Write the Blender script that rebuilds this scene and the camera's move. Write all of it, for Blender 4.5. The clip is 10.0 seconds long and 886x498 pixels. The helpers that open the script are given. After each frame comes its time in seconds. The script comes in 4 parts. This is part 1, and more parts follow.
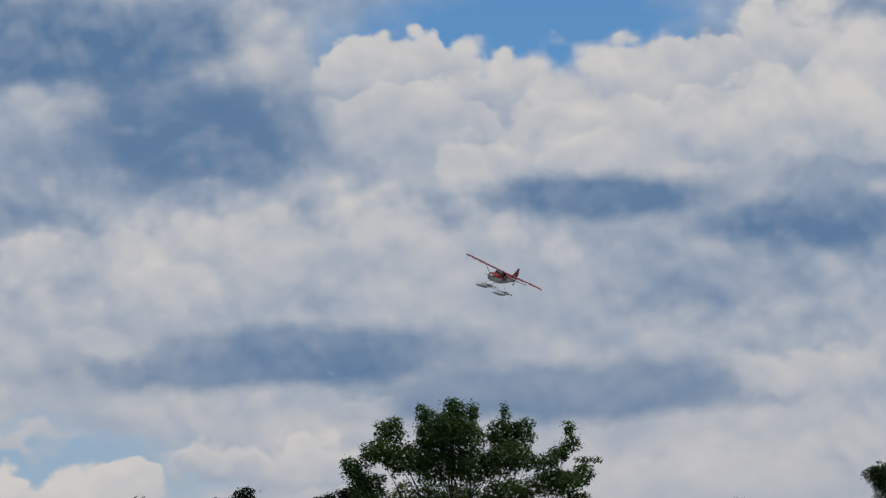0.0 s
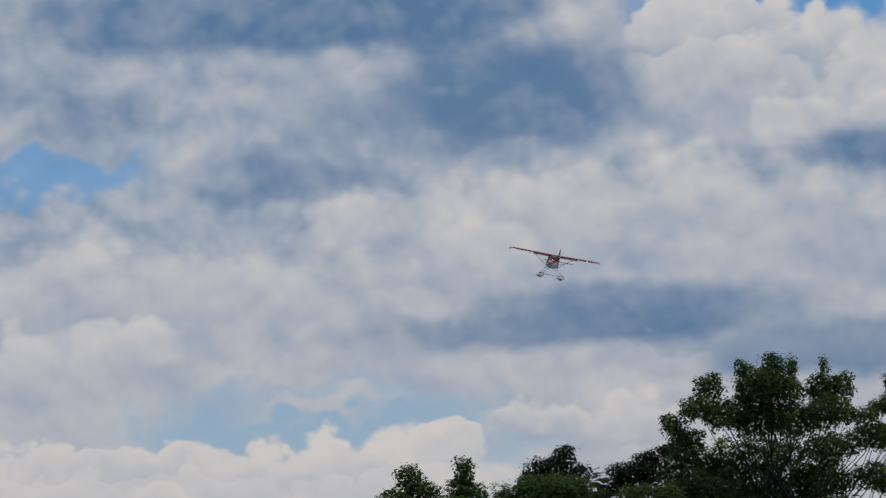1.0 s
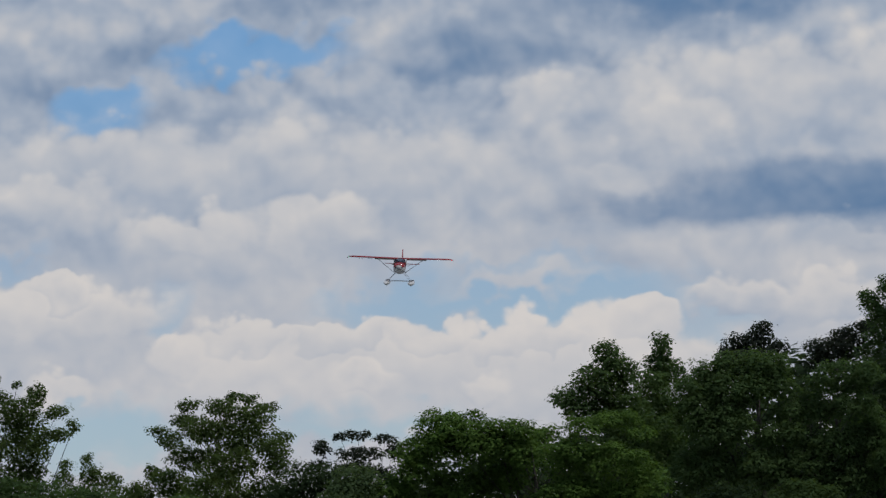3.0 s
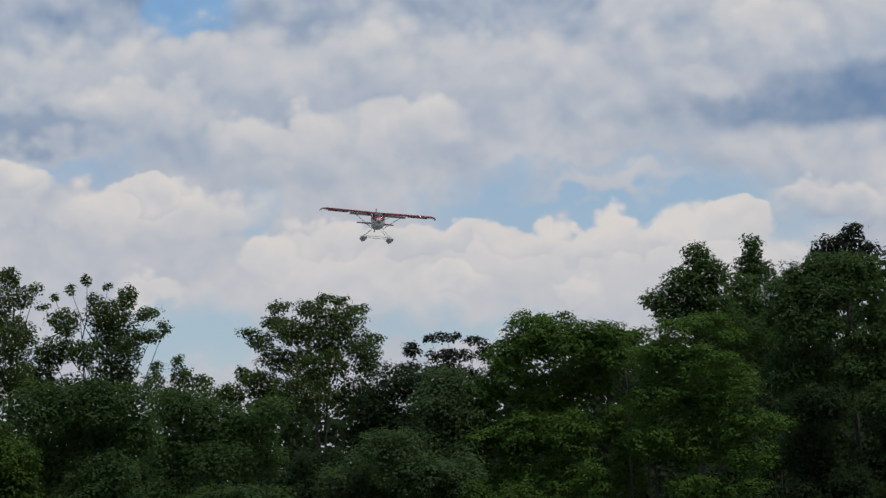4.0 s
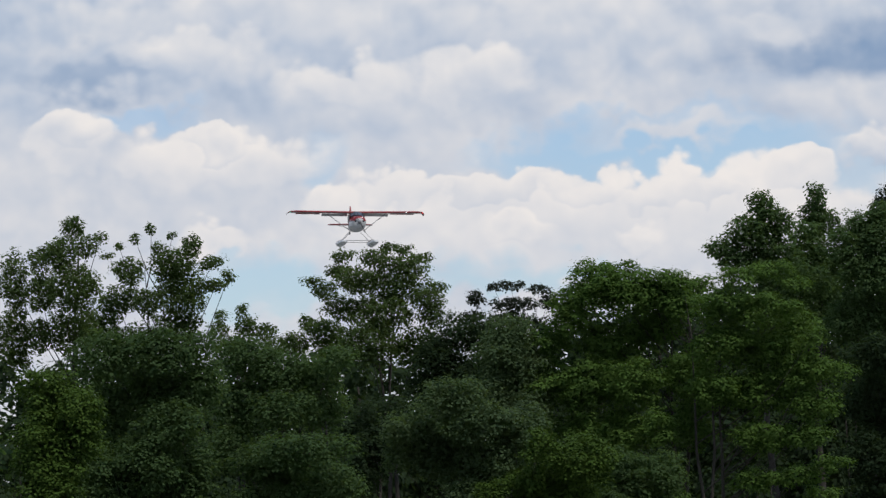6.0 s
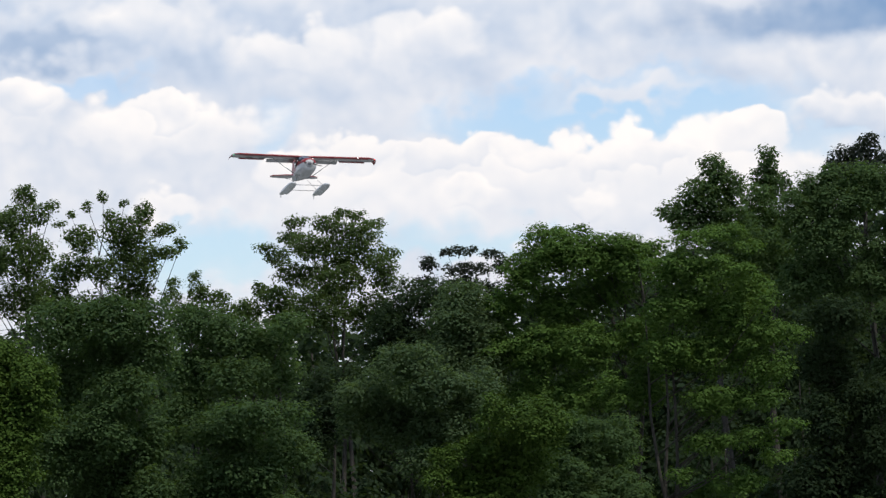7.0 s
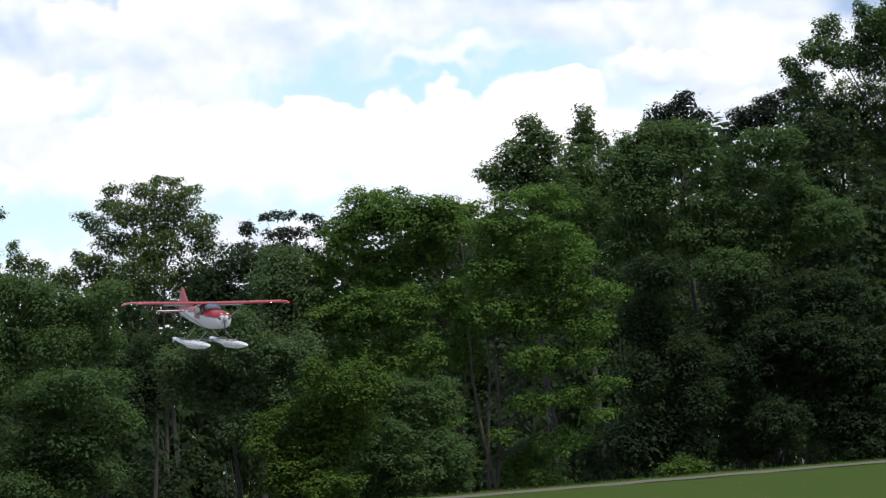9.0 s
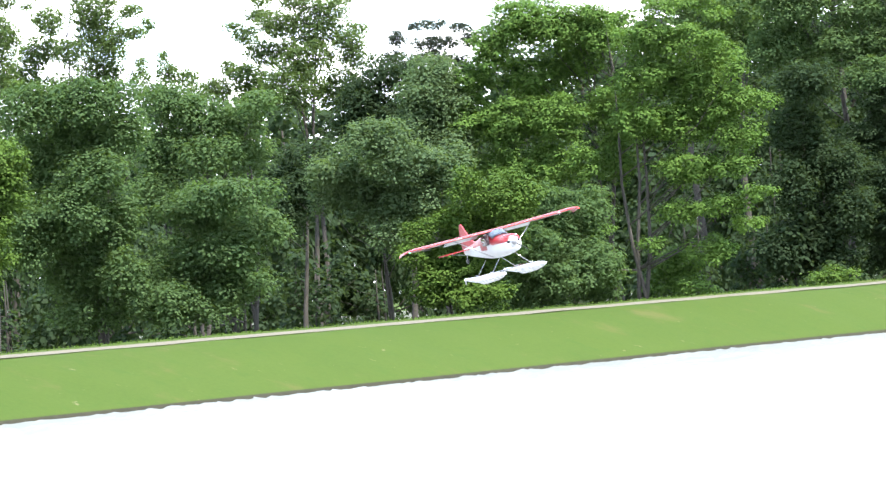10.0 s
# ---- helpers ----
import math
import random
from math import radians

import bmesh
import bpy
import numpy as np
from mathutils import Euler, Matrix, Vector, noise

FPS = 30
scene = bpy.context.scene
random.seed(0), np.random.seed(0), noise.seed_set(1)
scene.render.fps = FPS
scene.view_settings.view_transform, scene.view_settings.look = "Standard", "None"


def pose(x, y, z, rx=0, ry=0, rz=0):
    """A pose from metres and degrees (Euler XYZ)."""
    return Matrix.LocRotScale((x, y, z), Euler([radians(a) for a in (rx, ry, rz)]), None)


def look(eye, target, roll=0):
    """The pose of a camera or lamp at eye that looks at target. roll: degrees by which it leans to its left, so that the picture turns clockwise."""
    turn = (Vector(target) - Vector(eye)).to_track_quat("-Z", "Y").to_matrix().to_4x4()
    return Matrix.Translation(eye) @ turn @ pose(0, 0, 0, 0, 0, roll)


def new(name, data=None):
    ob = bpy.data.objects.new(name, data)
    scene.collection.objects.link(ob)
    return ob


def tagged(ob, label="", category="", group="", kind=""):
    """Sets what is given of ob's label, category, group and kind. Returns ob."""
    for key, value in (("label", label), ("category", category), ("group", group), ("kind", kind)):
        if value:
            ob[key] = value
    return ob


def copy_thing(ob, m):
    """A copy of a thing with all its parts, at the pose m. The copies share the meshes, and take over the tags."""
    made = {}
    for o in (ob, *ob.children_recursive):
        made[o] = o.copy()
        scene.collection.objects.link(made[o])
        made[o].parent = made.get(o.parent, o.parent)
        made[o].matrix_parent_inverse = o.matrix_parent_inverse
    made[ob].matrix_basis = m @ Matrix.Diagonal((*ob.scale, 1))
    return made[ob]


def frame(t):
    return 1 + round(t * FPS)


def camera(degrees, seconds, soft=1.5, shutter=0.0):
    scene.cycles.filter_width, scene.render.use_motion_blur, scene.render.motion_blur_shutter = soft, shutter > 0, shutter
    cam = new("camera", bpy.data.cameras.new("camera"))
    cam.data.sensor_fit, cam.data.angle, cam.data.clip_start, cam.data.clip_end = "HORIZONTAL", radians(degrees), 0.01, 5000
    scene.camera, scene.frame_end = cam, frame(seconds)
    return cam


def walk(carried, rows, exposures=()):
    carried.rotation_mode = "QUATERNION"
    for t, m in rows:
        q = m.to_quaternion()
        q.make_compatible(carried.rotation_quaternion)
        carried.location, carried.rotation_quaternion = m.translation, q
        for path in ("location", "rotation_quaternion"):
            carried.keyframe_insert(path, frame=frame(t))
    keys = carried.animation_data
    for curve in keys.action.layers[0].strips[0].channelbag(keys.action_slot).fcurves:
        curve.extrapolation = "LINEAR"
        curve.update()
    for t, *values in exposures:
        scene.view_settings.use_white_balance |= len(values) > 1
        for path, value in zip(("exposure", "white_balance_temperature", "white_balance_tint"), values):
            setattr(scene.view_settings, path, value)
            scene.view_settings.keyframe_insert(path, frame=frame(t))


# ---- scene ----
# the camera turns on the spot, held at eye height on the near bank of a pond
EYE = 2.2
cam = camera(11.194, 10.0, soft=1.4)
TURNS = [  # seconds, yaw, pitch, lean to the right
    (0.0, -7.9105, 7.5092, 2.331),
    (0.5, -7.1817, 6.7338, 2.818),
    (1.0, -3.8588, 7.1499, 2.883),
    (1.5, -2.3226, 7.0502, 2.333),
    (2.0, -2.1951, 6.5305, 2.630),
    (2.2, -1.3366, 6.3627, 2.857),
    (3.3, -1.2713, 5.1325, 2.621),
    (3.5, -1.3619, 4.6895, 2.762),
    (4.0, -0.0677, 4.5085, 2.543),
    (4.5, 0.2893, 4.4772, 2.355),
    (5.0, 0.3697, 4.1685, 2.394),
    (5.5, 0.3461, 4.0767, 2.620),
    (5.7, 0.7255, 4.1166, 2.466),
    (6.8, 0.4809, 2.8828, 2.927),
    (7.0, 0.1911, 3.4255, 3.035),
    (7.5, -0.5872, 4.3918, 3.246),
    (8.0, -1.1642, 4.2896, 3.676),
    (8.5, -1.8301, 3.3627, 4.278),
    (8.8, -2.0193, 3.1483, 4.229),
    (9.0, -2.0714, 2.8175, 4.212),
    (9.3, -1.4727, 2.0554, 4.479),
    (9.5, -0.8344, 1.5680, 4.568),
    (10.0, 0.0000, 0.5443, 4.297),
]
EXPOSURES = [(0, -0.06), (1.0, -0.10), (2.2, -0.04), (3.5, 0.02), (4.5, 0.14), (5.5, 0.28), (7.0, 0.72), (7.5, 0.8), (8.5, 0.72), (9.0, 1.06), (9.5, 2.2), (10.0, 3.2)]
walk(cam, [(t, pose(0, 0, EYE, 0, 0, yaw) @ pose(0, 0, 0, 90 + pitch) @ pose(0, 0, 0, 0, 0, -lean)) for t, yaw, pitch, lean in TURNS], EXPOSURES)

# ---- sky and sun ----
SUN_ELEVATION, SUN_AZIMUTH = 60.0, 140.0  # azimuth clockwise from the way ahead
SUN_STRENGTH = 1.7
sun = new("sun", bpy.data.lights.new("sun", "SUN"))
sun.data.energy, sun.data.angle, sun.data.color = SUN_STRENGTH, radians(2), (1.0, 0.94, 0.84)
_a, _e = radians(SUN_AZIMUTH), radians(SUN_ELEVATION)
sun.matrix_world = look((60 * math.sin(_a) * math.cos(_e), 60 * math.cos(_a) * math.cos(_e), 60 * math.sin(_e)), (0, 0, 0))

# clouds as azimuth, elevation, half width, half height (degrees), then
# gaps: how clear; clouds: brightness of the top and of the base, softness of the edge
BLUE_GAPS = [
    (9.24, 10.47, 3.01, 0.79, 1),
    (-1.09, 8.45, 1.36, 0.32, 0.8),
    (-3.06, 7.82, 0.64, 0.32, 0.8),
    (2.23, 5.30, 2.36, 0.43, 0.75),
    (-4.57, 5.86, 0.79, 0.25, 0.6),
    (0.15, 3.68, 1.65, 0.32, 0.75),
    (-3.08, 3.59, 1.15, 0.39, 0.75),
    (-3.58, 3.85, 1.43, 0.36, 0.6),
    (-2.23, 5.21, 0.29, 0.43, 0.5),
    (1.72, 5.25, 2.72, 0.29, 0.65),
    (4.54, 4.85, 0.86, 0.43, 0.5),
]
HIGH_CLOUDS = [
    (10.84, 9.03, 3.08, 1.22, 1, 0.55, 0.3),
    (7.82, 9.45, 1.36, 0.79, 1, 0.6, 0.3),
    (12.82, 9.51, 1.58, 1.07, 1, 0.7, 0.3),
    (5.80, 9.82, 0.57, 0.93, 0.85, 0.6, 0.8),
    (2.74, 9.12, 1.15, 0.57, 0.55, 0.4, 0.7),
    (8.51, 8.64, 0.72, 0.39, 0.95, 0.7, 0.5),
]
HIGH_PUFFS = [
    (6.82, 10.03, 0.54, 0.36, 1, 0.6, 0.3),
    (7.91, 10.04, 0.64, 0.34, 1, 0.62, 0.3),
    (8.85, 9.73, 0.61, 0.37, 1, 0.6, 0.35),
    (10.45, 9.81, 0.68, 0.39, 1, 0.62, 0.3),
    (11.39, 9.90, 0.68, 0.39, 1, 0.65, 0.3),
    (12.42, 10.06, 0.54, 0.47, 1, 0.65, 0.3),
    (9.55, 9.24, 0.57, 0.32, 1, 0.55, 0.4),
    (8.51, 8.75, 0.72, 0.39, 1, 0.6, 0.4),
    (9.89, 8.79, 0.61, 0.39, 0.95, 0.5, 0.45),
    (11.43, 9.08, 0.72, 0.39, 1, 0.55, 0.45),
    (13.02, 9.14, 0.64, 0.43, 1, 0.6, 0.45),
]
DARK_BASES = [
    (2.99, 10.33, 2.44, 0.68, 0.2, 0, 0.5),
    (1.58, 10.16, 3.87, 0.50, 0.15, 0.1, 0.6),
    (4.83, 9.13, 1.79, 0.86, 0.05, 0.12, 0.7),
    (1.72, 8.33, 1.22, 0.36, 0.35, 0.3, 0.8),
    (9.93, 8.11, 1.79, 0.32, 0.12, 0.05, 0.7),
    (12.65, 7.66, 1.72, 0.44, 0.15, 0.05, 0.7),
    (12.91, 8.50, 1.15, 0.36, 0.4, 0.25, 0.8),
]
MIDDLE_CLOUDS = [
    (5.72, 7.74, 3.72, 0.64, 0.85, 0.65, 0.7),
    (8.45, 7.21, 1.79, 0.72, 0.8, 0.6, 0.7),
    (4.41, 7.36, 0.86, 0.47, 1, 0.7, 0.85),
    (2.70, 7.70, 0.64, 0.36, 0.9, 0.6, 0.6),
    (11.26, 7.15, 1.65, 0.57, 0.4, 0.35, 0.9),
    (5.67, 6.21, 3.08, 0.44, 0.2, 0.05, 0.55),
    (9.39, 5.63, 3.01, 0.42, 0.24, 0.1, 0.6),
    (1.37, 6.92, 3.44, 0.57, 0.82, 0.66, 0.9),
    (-2.37, 7.21, 3.01, 0.43, 0.85, 0.66, 0.9),
    (-5.27, 6.42, 1.00, 0.29, 0.35, 0.3, 0.9),
    (-3.83, 6.69, 1.07, 0.36, 0.9, 0.6, 0.6),
    (-1.83, 6.26, 0.79, 0.36, 0.95, 0.65, 0.5),
    (-0.25, 6.20, 0.79, 0.39, 1, 0.65, 0.5),
    (3.45, 6.75, 0.50, 0.24, 0.85, 0.6, 0.95),
]
LOW_CLOUDS = [
    (12.42, 5.88, 1.22, 0.36, 0.9, 0.6, 0.6),
    (6.52, 5.78, 0.72, 0.18, 0.7, 0.6, 0.8),
    (5.05, 5.12, 1.00, 0.32, 0.95, 0.5, 0.4),
    (6.20, 5.00, 0.64, 0.36, 0.9, 0.5, 0.4),
    (10.78, 4.60, 2.15, 0.57, 0.85, 0.6, 0.6),
    (2.24, 5.45, 1.22, 0.19, 0.75, 0.7, 1),
    (-3.52, 5.33, 1.43, 0.43, 1, 0.7, 0.35),
    (-5.44, 5.60, 0.57, 0.43, 1, 0.7, 0.35),
    (0.96, 4.22, 3.72, 0.57, 0.88, 0.74, 0.7),
    (-1.25, 4.59, 1.00, 0.50, 1, 0.75, 0.3),
    (0.34, 4.67, 0.93, 0.47, 1, 0.78, 0.3),
    (1.48, 4.48, 1.07, 0.43, 0.95, 0.75, 0.4),
    (3.06, 4.55, 1.22, 0.57, 1, 0.78, 0.3),
    (4.11, 4.08, 0.86, 0.50, 0.9, 0.7, 0.5),
    (-3.70, 4.33, 0.43, 0.21, 0.95, 0.8, 0.6),
]
LOW_PUFFS = [
    (-2.04, 4.66, 0.39, 0.32, 1, 0.72, 0.35),
    (-1.24, 4.90, 0.54, 0.27, 1, 0.75, 0.3),
    (-0.34, 4.84, 0.47, 0.23, 0.95, 0.75, 0.35),
    (0.35, 4.92, 0.44, 0.27, 1, 0.75, 0.3),
    (1.03, 4.79, 0.47, 0.25, 1, 0.75, 0.3),
    (1.92, 4.68, 0.47, 0.23, 0.97, 0.75, 0.35),
    (2.68, 4.77, 0.52, 0.27, 1, 0.75, 0.3),
    (3.76, 4.87, 0.47, 0.30, 1, 0.75, 0.3),
    (-5.44, 5.78, 0.50, 0.29, 1, 0.72, 0.35),
    (-3.65, 5.58, 0.57, 0.23, 1, 0.72, 0.35),
    (0.18, 4.25, 0.50, 0.25, 1, 0.7, 0.5),
    (1.75, 4.18, 0.50, 0.21, 1, 0.7, 0.5),
]
SKY_STRENGTH = 0.1
DARK_CLOUD, GREY_CLOUD, BRIGHT_CLOUD = (1.02, 1.92, 3.4), (3.55, 4.1, 5.0), (6.3, 6.1, 6.0)


class Nodes:
    """Short hand for node trees."""

    def __init__(self, tree):
        self.tree = tree
        tree.nodes.clear()

    def add(self, kind, **given):
        node = self.tree.nodes.new(kind)
        for key, value in given.items():
            setattr(node, key, value)
        return node

    def put(self, socket, value):
        if isinstance(value, bpy.types.NodeSocket):
            self.tree.links.new(value, socket)
        else:
            socket.default_value = value

    def math(self, operation, a, b=0.0, c=0.0, clamp=False):
        node = self.add("ShaderNodeMath", operation=operation, use_clamp=clamp)
        for socket, value in zip(node.inputs, (a, b, c)):
            self.put(socket, value)
        return node.outputs[0]

    def vec(self, operation, a, b=(0, 0, 0), out="Vector"):
        node = self.add("ShaderNodeVectorMath", operation=operation)
        self.put(node.inputs[0], a)
        self.put(node.inputs[1], b)
        return node.outputs[out]

    def noise(self, vector, scale, detail=3.0, rough=0.55, out="Fac", **given):
        node = self.add("ShaderNodeTexNoise", **given)
        self.put(node.inputs["Vector"], vector)
        node.inputs["Scale"].default_value, node.inputs["Detail"].default_value, node.inputs["Roughness"].default_value = scale, detail, rough
        return node.outputs[out]

    def ramp(self, value, low, high, to_low=0.0, to_high=1.0, kind="SMOOTHSTEP"):
        node = self.add("ShaderNodeMapRange", interpolation_type=kind)
        for socket, v in zip(node.inputs, (value, low, high, to_low, to_high)):
            self.put(socket, v)
        return node.outputs["Result"]

    def mix(self, factor, a, b, blend="MIX"):
        node = self.add("ShaderNodeMix", data_type="RGBA", blend_type=blend)
        self.put(node.inputs["Factor"], factor)
        for socket, v in zip([s for s in node.inputs if s.type == "RGBA"], (a, b)):
            self.put(socket, v if isinstance(v, bpy.types.NodeSocket) else (*v[:3], 1.0))
        return next(s for s in node.outputs if s.type == "RGBA")


def make_world():
    world = bpy.data.worlds.new("cloudy_sky")
    scene.world = world
    world.use_nodes = True
    n = Nodes(world.node_tree)
    sky = n.add("ShaderNodeTexSky", sky_type="NISHITA", sun_disc=False, sun_elevation=radians(SUN_ELEVATION), sun_rotation=radians(SUN_AZIMUTH))
    sky.air_density, sky.dust_density, sky.ozone_density = 1.0, 0.3, 1.5
    way = n.add("ShaderNodeTexCoord").outputs["Generated"]
    parts = n.add("ShaderNodeSeparateXYZ")
    n.put(parts.inputs[0], way)
    x, y, z = parts.outputs
    azimuth = n.math("MULTIPLY", n.math("ARCTAN2", x, y), 180 / math.pi)
    elevation = n.math("MULTIPLY", n.math("ARCSINE", z), 180 / math.pi)
    flat = n.add("ShaderNodeCombineXYZ")
    n.put(flat.inputs[0], azimuth)
    n.put(flat.inputs[1], elevation)
    p = flat.outputs[0]
    # ragged edges: broad swirls and small billows
    bend = n.vec("MULTIPLY", n.vec("SUBTRACT", n.noise(p, 0.6, 2.0, 0.5, "Color"), (0.5, 0.5, 0.5)), (1.2, 0.5, 0))
    billow = n.add("ShaderNodeTexVoronoi", feature="SMOOTH_F1", distance="EUCLIDEAN")
    n.put(billow.inputs["Vector"], n.vec("MULTIPLY", n.vec("ADD", p, n.vec("MULTIPLY", bend, (0.3, 0.3, 0))), (1.0, 1.25, 0)))
    billow.inputs["Scale"].default_value, billow.inputs["Smoothness"].default_value, billow.inputs["Detail"].default_value, billow.inputs["Roughness"].default_value = 1.9, 0.3, 2.0, 0.42
    lump = n.math("SUBTRACT", 0.45, billow.outputs["Distance"])
    puff = n.vec("MULTIPLY", n.vec("SUBTRACT", n.noise(p, 3.0, 3.0, 0.5, "Color"), (0.5, 0.5, 0.5)), (0.28, 0.22, 0))
    rise = n.add("ShaderNodeCombineXYZ")
    n.put(rise.inputs[1], n.math("MULTIPLY", lump, -0.45))
    q = n.vec("ADD", n.vec("ADD", n.vec("ADD", p, bend), puff), rise.outputs[0])
    # relief: the tops of the billows catch the light, the hollows lie in their shade
    soft_p = n.vec("ADD", p, n.vec("MULTIPLY", bend, (0.45, 0.45, 0)))
    here = n.noise(soft_p, 1.0, 3.0, 0.48)
    high = n.noise(n.vec("ADD", soft_p, (0.06, 0.20, 0)), 1.0, 3.0, 0.48)
    relief = n.math("ADD", n.math("MULTIPLY", n.math("SUBTRACT", here, high), 2.2), n.math("MULTIPLY", lump, 0.42))
    grain = n.math("MULTIPLY", n.math("SUBTRACT", n.noise(n.vec("MULTIPLY", soft_p, (0.7, 1.3, 0)), 0.7, 3.0, 0.5), 0.5), 0.72)
    # unseen clouds overhead are darkened, so that less light falls on the trees
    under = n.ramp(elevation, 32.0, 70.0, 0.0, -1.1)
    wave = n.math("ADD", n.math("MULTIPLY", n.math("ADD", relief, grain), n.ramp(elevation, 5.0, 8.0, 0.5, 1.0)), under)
    clear = n.mix(1.0, sky.outputs[0], n.mix(n.ramp(elevation, 5.5, 9.0), (0.62, 0.70, 0.86), (0.42, 0.70, 0.97)), "MULTIPLY")

    def tone(light):
        return n.mix(n.ramp(light, 0.5, 1.0, kind="LINEAR"), n.mix(n.ramp(light, 0.0, 0.5, kind="LINEAR"), DARK_CLOUD, GREY_CLOUD), BRIGHT_CLOUD)

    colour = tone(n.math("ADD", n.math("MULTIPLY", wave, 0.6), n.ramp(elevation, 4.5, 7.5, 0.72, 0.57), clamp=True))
    calm = n.vec("ADD", p, n.vec("ADD", n.vec("MULTIPLY", bend, (0.9, 0.45, 0)), n.vec("MULTIPLY", puff, (1.3, 0.8, 0))))

    frag = n.math("MULTIPLY", n.math("SUBTRACT", n.noise(n.vec("MULTIPLY", p, (0.75, 1.5, 0)), 0.9, 4.0, 0.5), 0.5), 1.0)

    def blob(u, v, ru, rv, soft, q=q):
        away = n.vec("LENGTH", n.vec("MULTIPLY", n.vec("SUBTRACT", q, (u, v, 0)), (1 / ru, 1 / rv, 0)), out="Value")
        away = n.math("ADD", away, n.math("MULTIPLY", frag, 0.45 + 0.55 * soft))
        return n.ramp(away, 1.0 + 0.3 * soft, 1.0 - 0.75 * soft)

    for u, v, ru, rv, amount in BLUE_GAPS:
        colour = n.mix(n.math("MULTIPLY", blob(u, v, ru, rv, 0.7), amount), colour, clear)
    rows = n.add("ShaderNodeSeparateXYZ")
    n.put(rows.inputs[0], q)
    level = rows.outputs[1]
    for u, v, ru, rv, top, base, soft in HIGH_CLOUDS + HIGH_PUFFS + DARK_BASES + MIDDLE_CLOUDS + LOW_CLOUDS + LOW_PUFFS:
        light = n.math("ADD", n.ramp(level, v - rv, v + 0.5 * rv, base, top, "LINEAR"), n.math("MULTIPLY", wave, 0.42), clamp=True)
        colour = n.mix(n.math("MULTIPLY", blob(u, v, ru, rv, soft, calm if top < 0.3 else q), 0.92), colour, tone(light))
    # the air warms the low clouds a little
    colour = n.mix(1.0, colour, n.mix(n.ramp(elevation, 4.5, 7.5), (1.02, 1.0, 0.985), (1.0, 1.0, 1.0)), "MULTIPLY")
    back = n.add("ShaderNodeBackground")
    n.put(back.inputs["Color"], colour)
    back.inputs["Strength"].default_value = SKY_STRENGTH
    n.put(n.add("ShaderNodeOutputWorld").inputs["Surface"], back.outputs[0])


make_world()


# ---- materials ----
def material(name, build):
    mat = bpy.data.materials.new(name)
    mat.use_nodes = True
    n = Nodes(mat.node_tree)
    n.put(n.add("ShaderNodeOutputMaterial").inputs["Surface"], build(n))
    return mat


def surface(n, colour, rough=0.6, metallic=0.0, bump=None, strength=0.2, **more):
    b = n.add("ShaderNodeBsdfPrincipled")
    n.put(b.inputs["Base Color"], colour if isinstance(colour, bpy.types.NodeSocket) else (*colour, 1))
    n.put(b.inputs["Roughness"], rough)
    b.inputs["Metallic"].default_value = metallic
    for key, value in more.items():
        n.put(b.inputs[key], value)
    if bump is not None:
        node = n.add("ShaderNodeBump")
        node.inputs["Strength"].default_value = strength
        n.put(node.inputs["Height"], bump)
        n.put(b.inputs["Normal"], node.outputs[0])
    return b.outputs[0]


def place_of(n):
    return n.add("ShaderNodeTexCoord").outputs["Object"]


def leaf_material(name, dark, light, patch=0.35, through_light=0.5):
    """Leaves that differ one by one and in patches, and let some light through."""

    def build(n):
        each = n.add("ShaderNodeNewGeometry").outputs["Random Per Island"]
        patchy = n.noise(place_of(n), patch, 3.0)
        f = n.math("ADD", n.math("MULTIPLY", each, 0.10), n.math("MULTIPLY", n.math("SUBTRACT", patchy, 0.25), 1.0), clamp=True)
        col = n.mix(f, dark, light)
        body = surface(n, col, 0.55, **{"Specular IOR Level": 0.04})
        glow = n.add("ShaderNodeBsdfTranslucent")
        n.put(glow.inputs["Color"], n.mix(1.0, col, (1.25, 1.25, 0.6), "MULTIPLY"))
        both = n.add("ShaderNodeMixShader")
        both.inputs[0].default_value = through_light
        n.put(both.inputs[1], body)
        n.put(both.inputs[2], glow.outputs[0])
        return both.outputs[0]

    return material(name, build)


LEAF = {
    "maple": leaf_material("maple_leaf", (0.061, 0.113, 0.028), (0.126, 0.213, 0.048), 0.35, 0.38),
    "bright": leaf_material("young_leaf", (0.048, 0.087, 0.018), (0.090, 0.146, 0.030), 0.35, 0.3),
    "willow": leaf_material("grey_green_leaf", (0.067, 0.109, 0.054), (0.129, 0.184, 0.085)),
    "poplar": leaf_material("poplar_leaf", (0.062, 0.100, 0.038), (0.123, 0.173, 0.062), 0.5, 0.5),
    "green": leaf_material("green_leaf", (0.057, 0.099, 0.042), (0.112, 0.176, 0.067)),
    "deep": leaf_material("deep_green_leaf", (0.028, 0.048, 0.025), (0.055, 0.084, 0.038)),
    "pine": leaf_material("dark_needle", (0.029, 0.040, 0.033), (0.053, 0.063, 0.049)),
}
BARK = material("bark", lambda n: surface(
    n, n.mix(n.noise(n.vec("MULTIPLY", place_of(n), (6, 6, 1.2)), 2.0, 5.0), (0.016, 0.014, 0.011), (0.070, 0.062, 0.052)), 0.9,
    bump=n.noise(n.vec("MULTIPLY", place_of(n), (9, 9, 1.5)), 3.0, 5.0), strength=0.6))


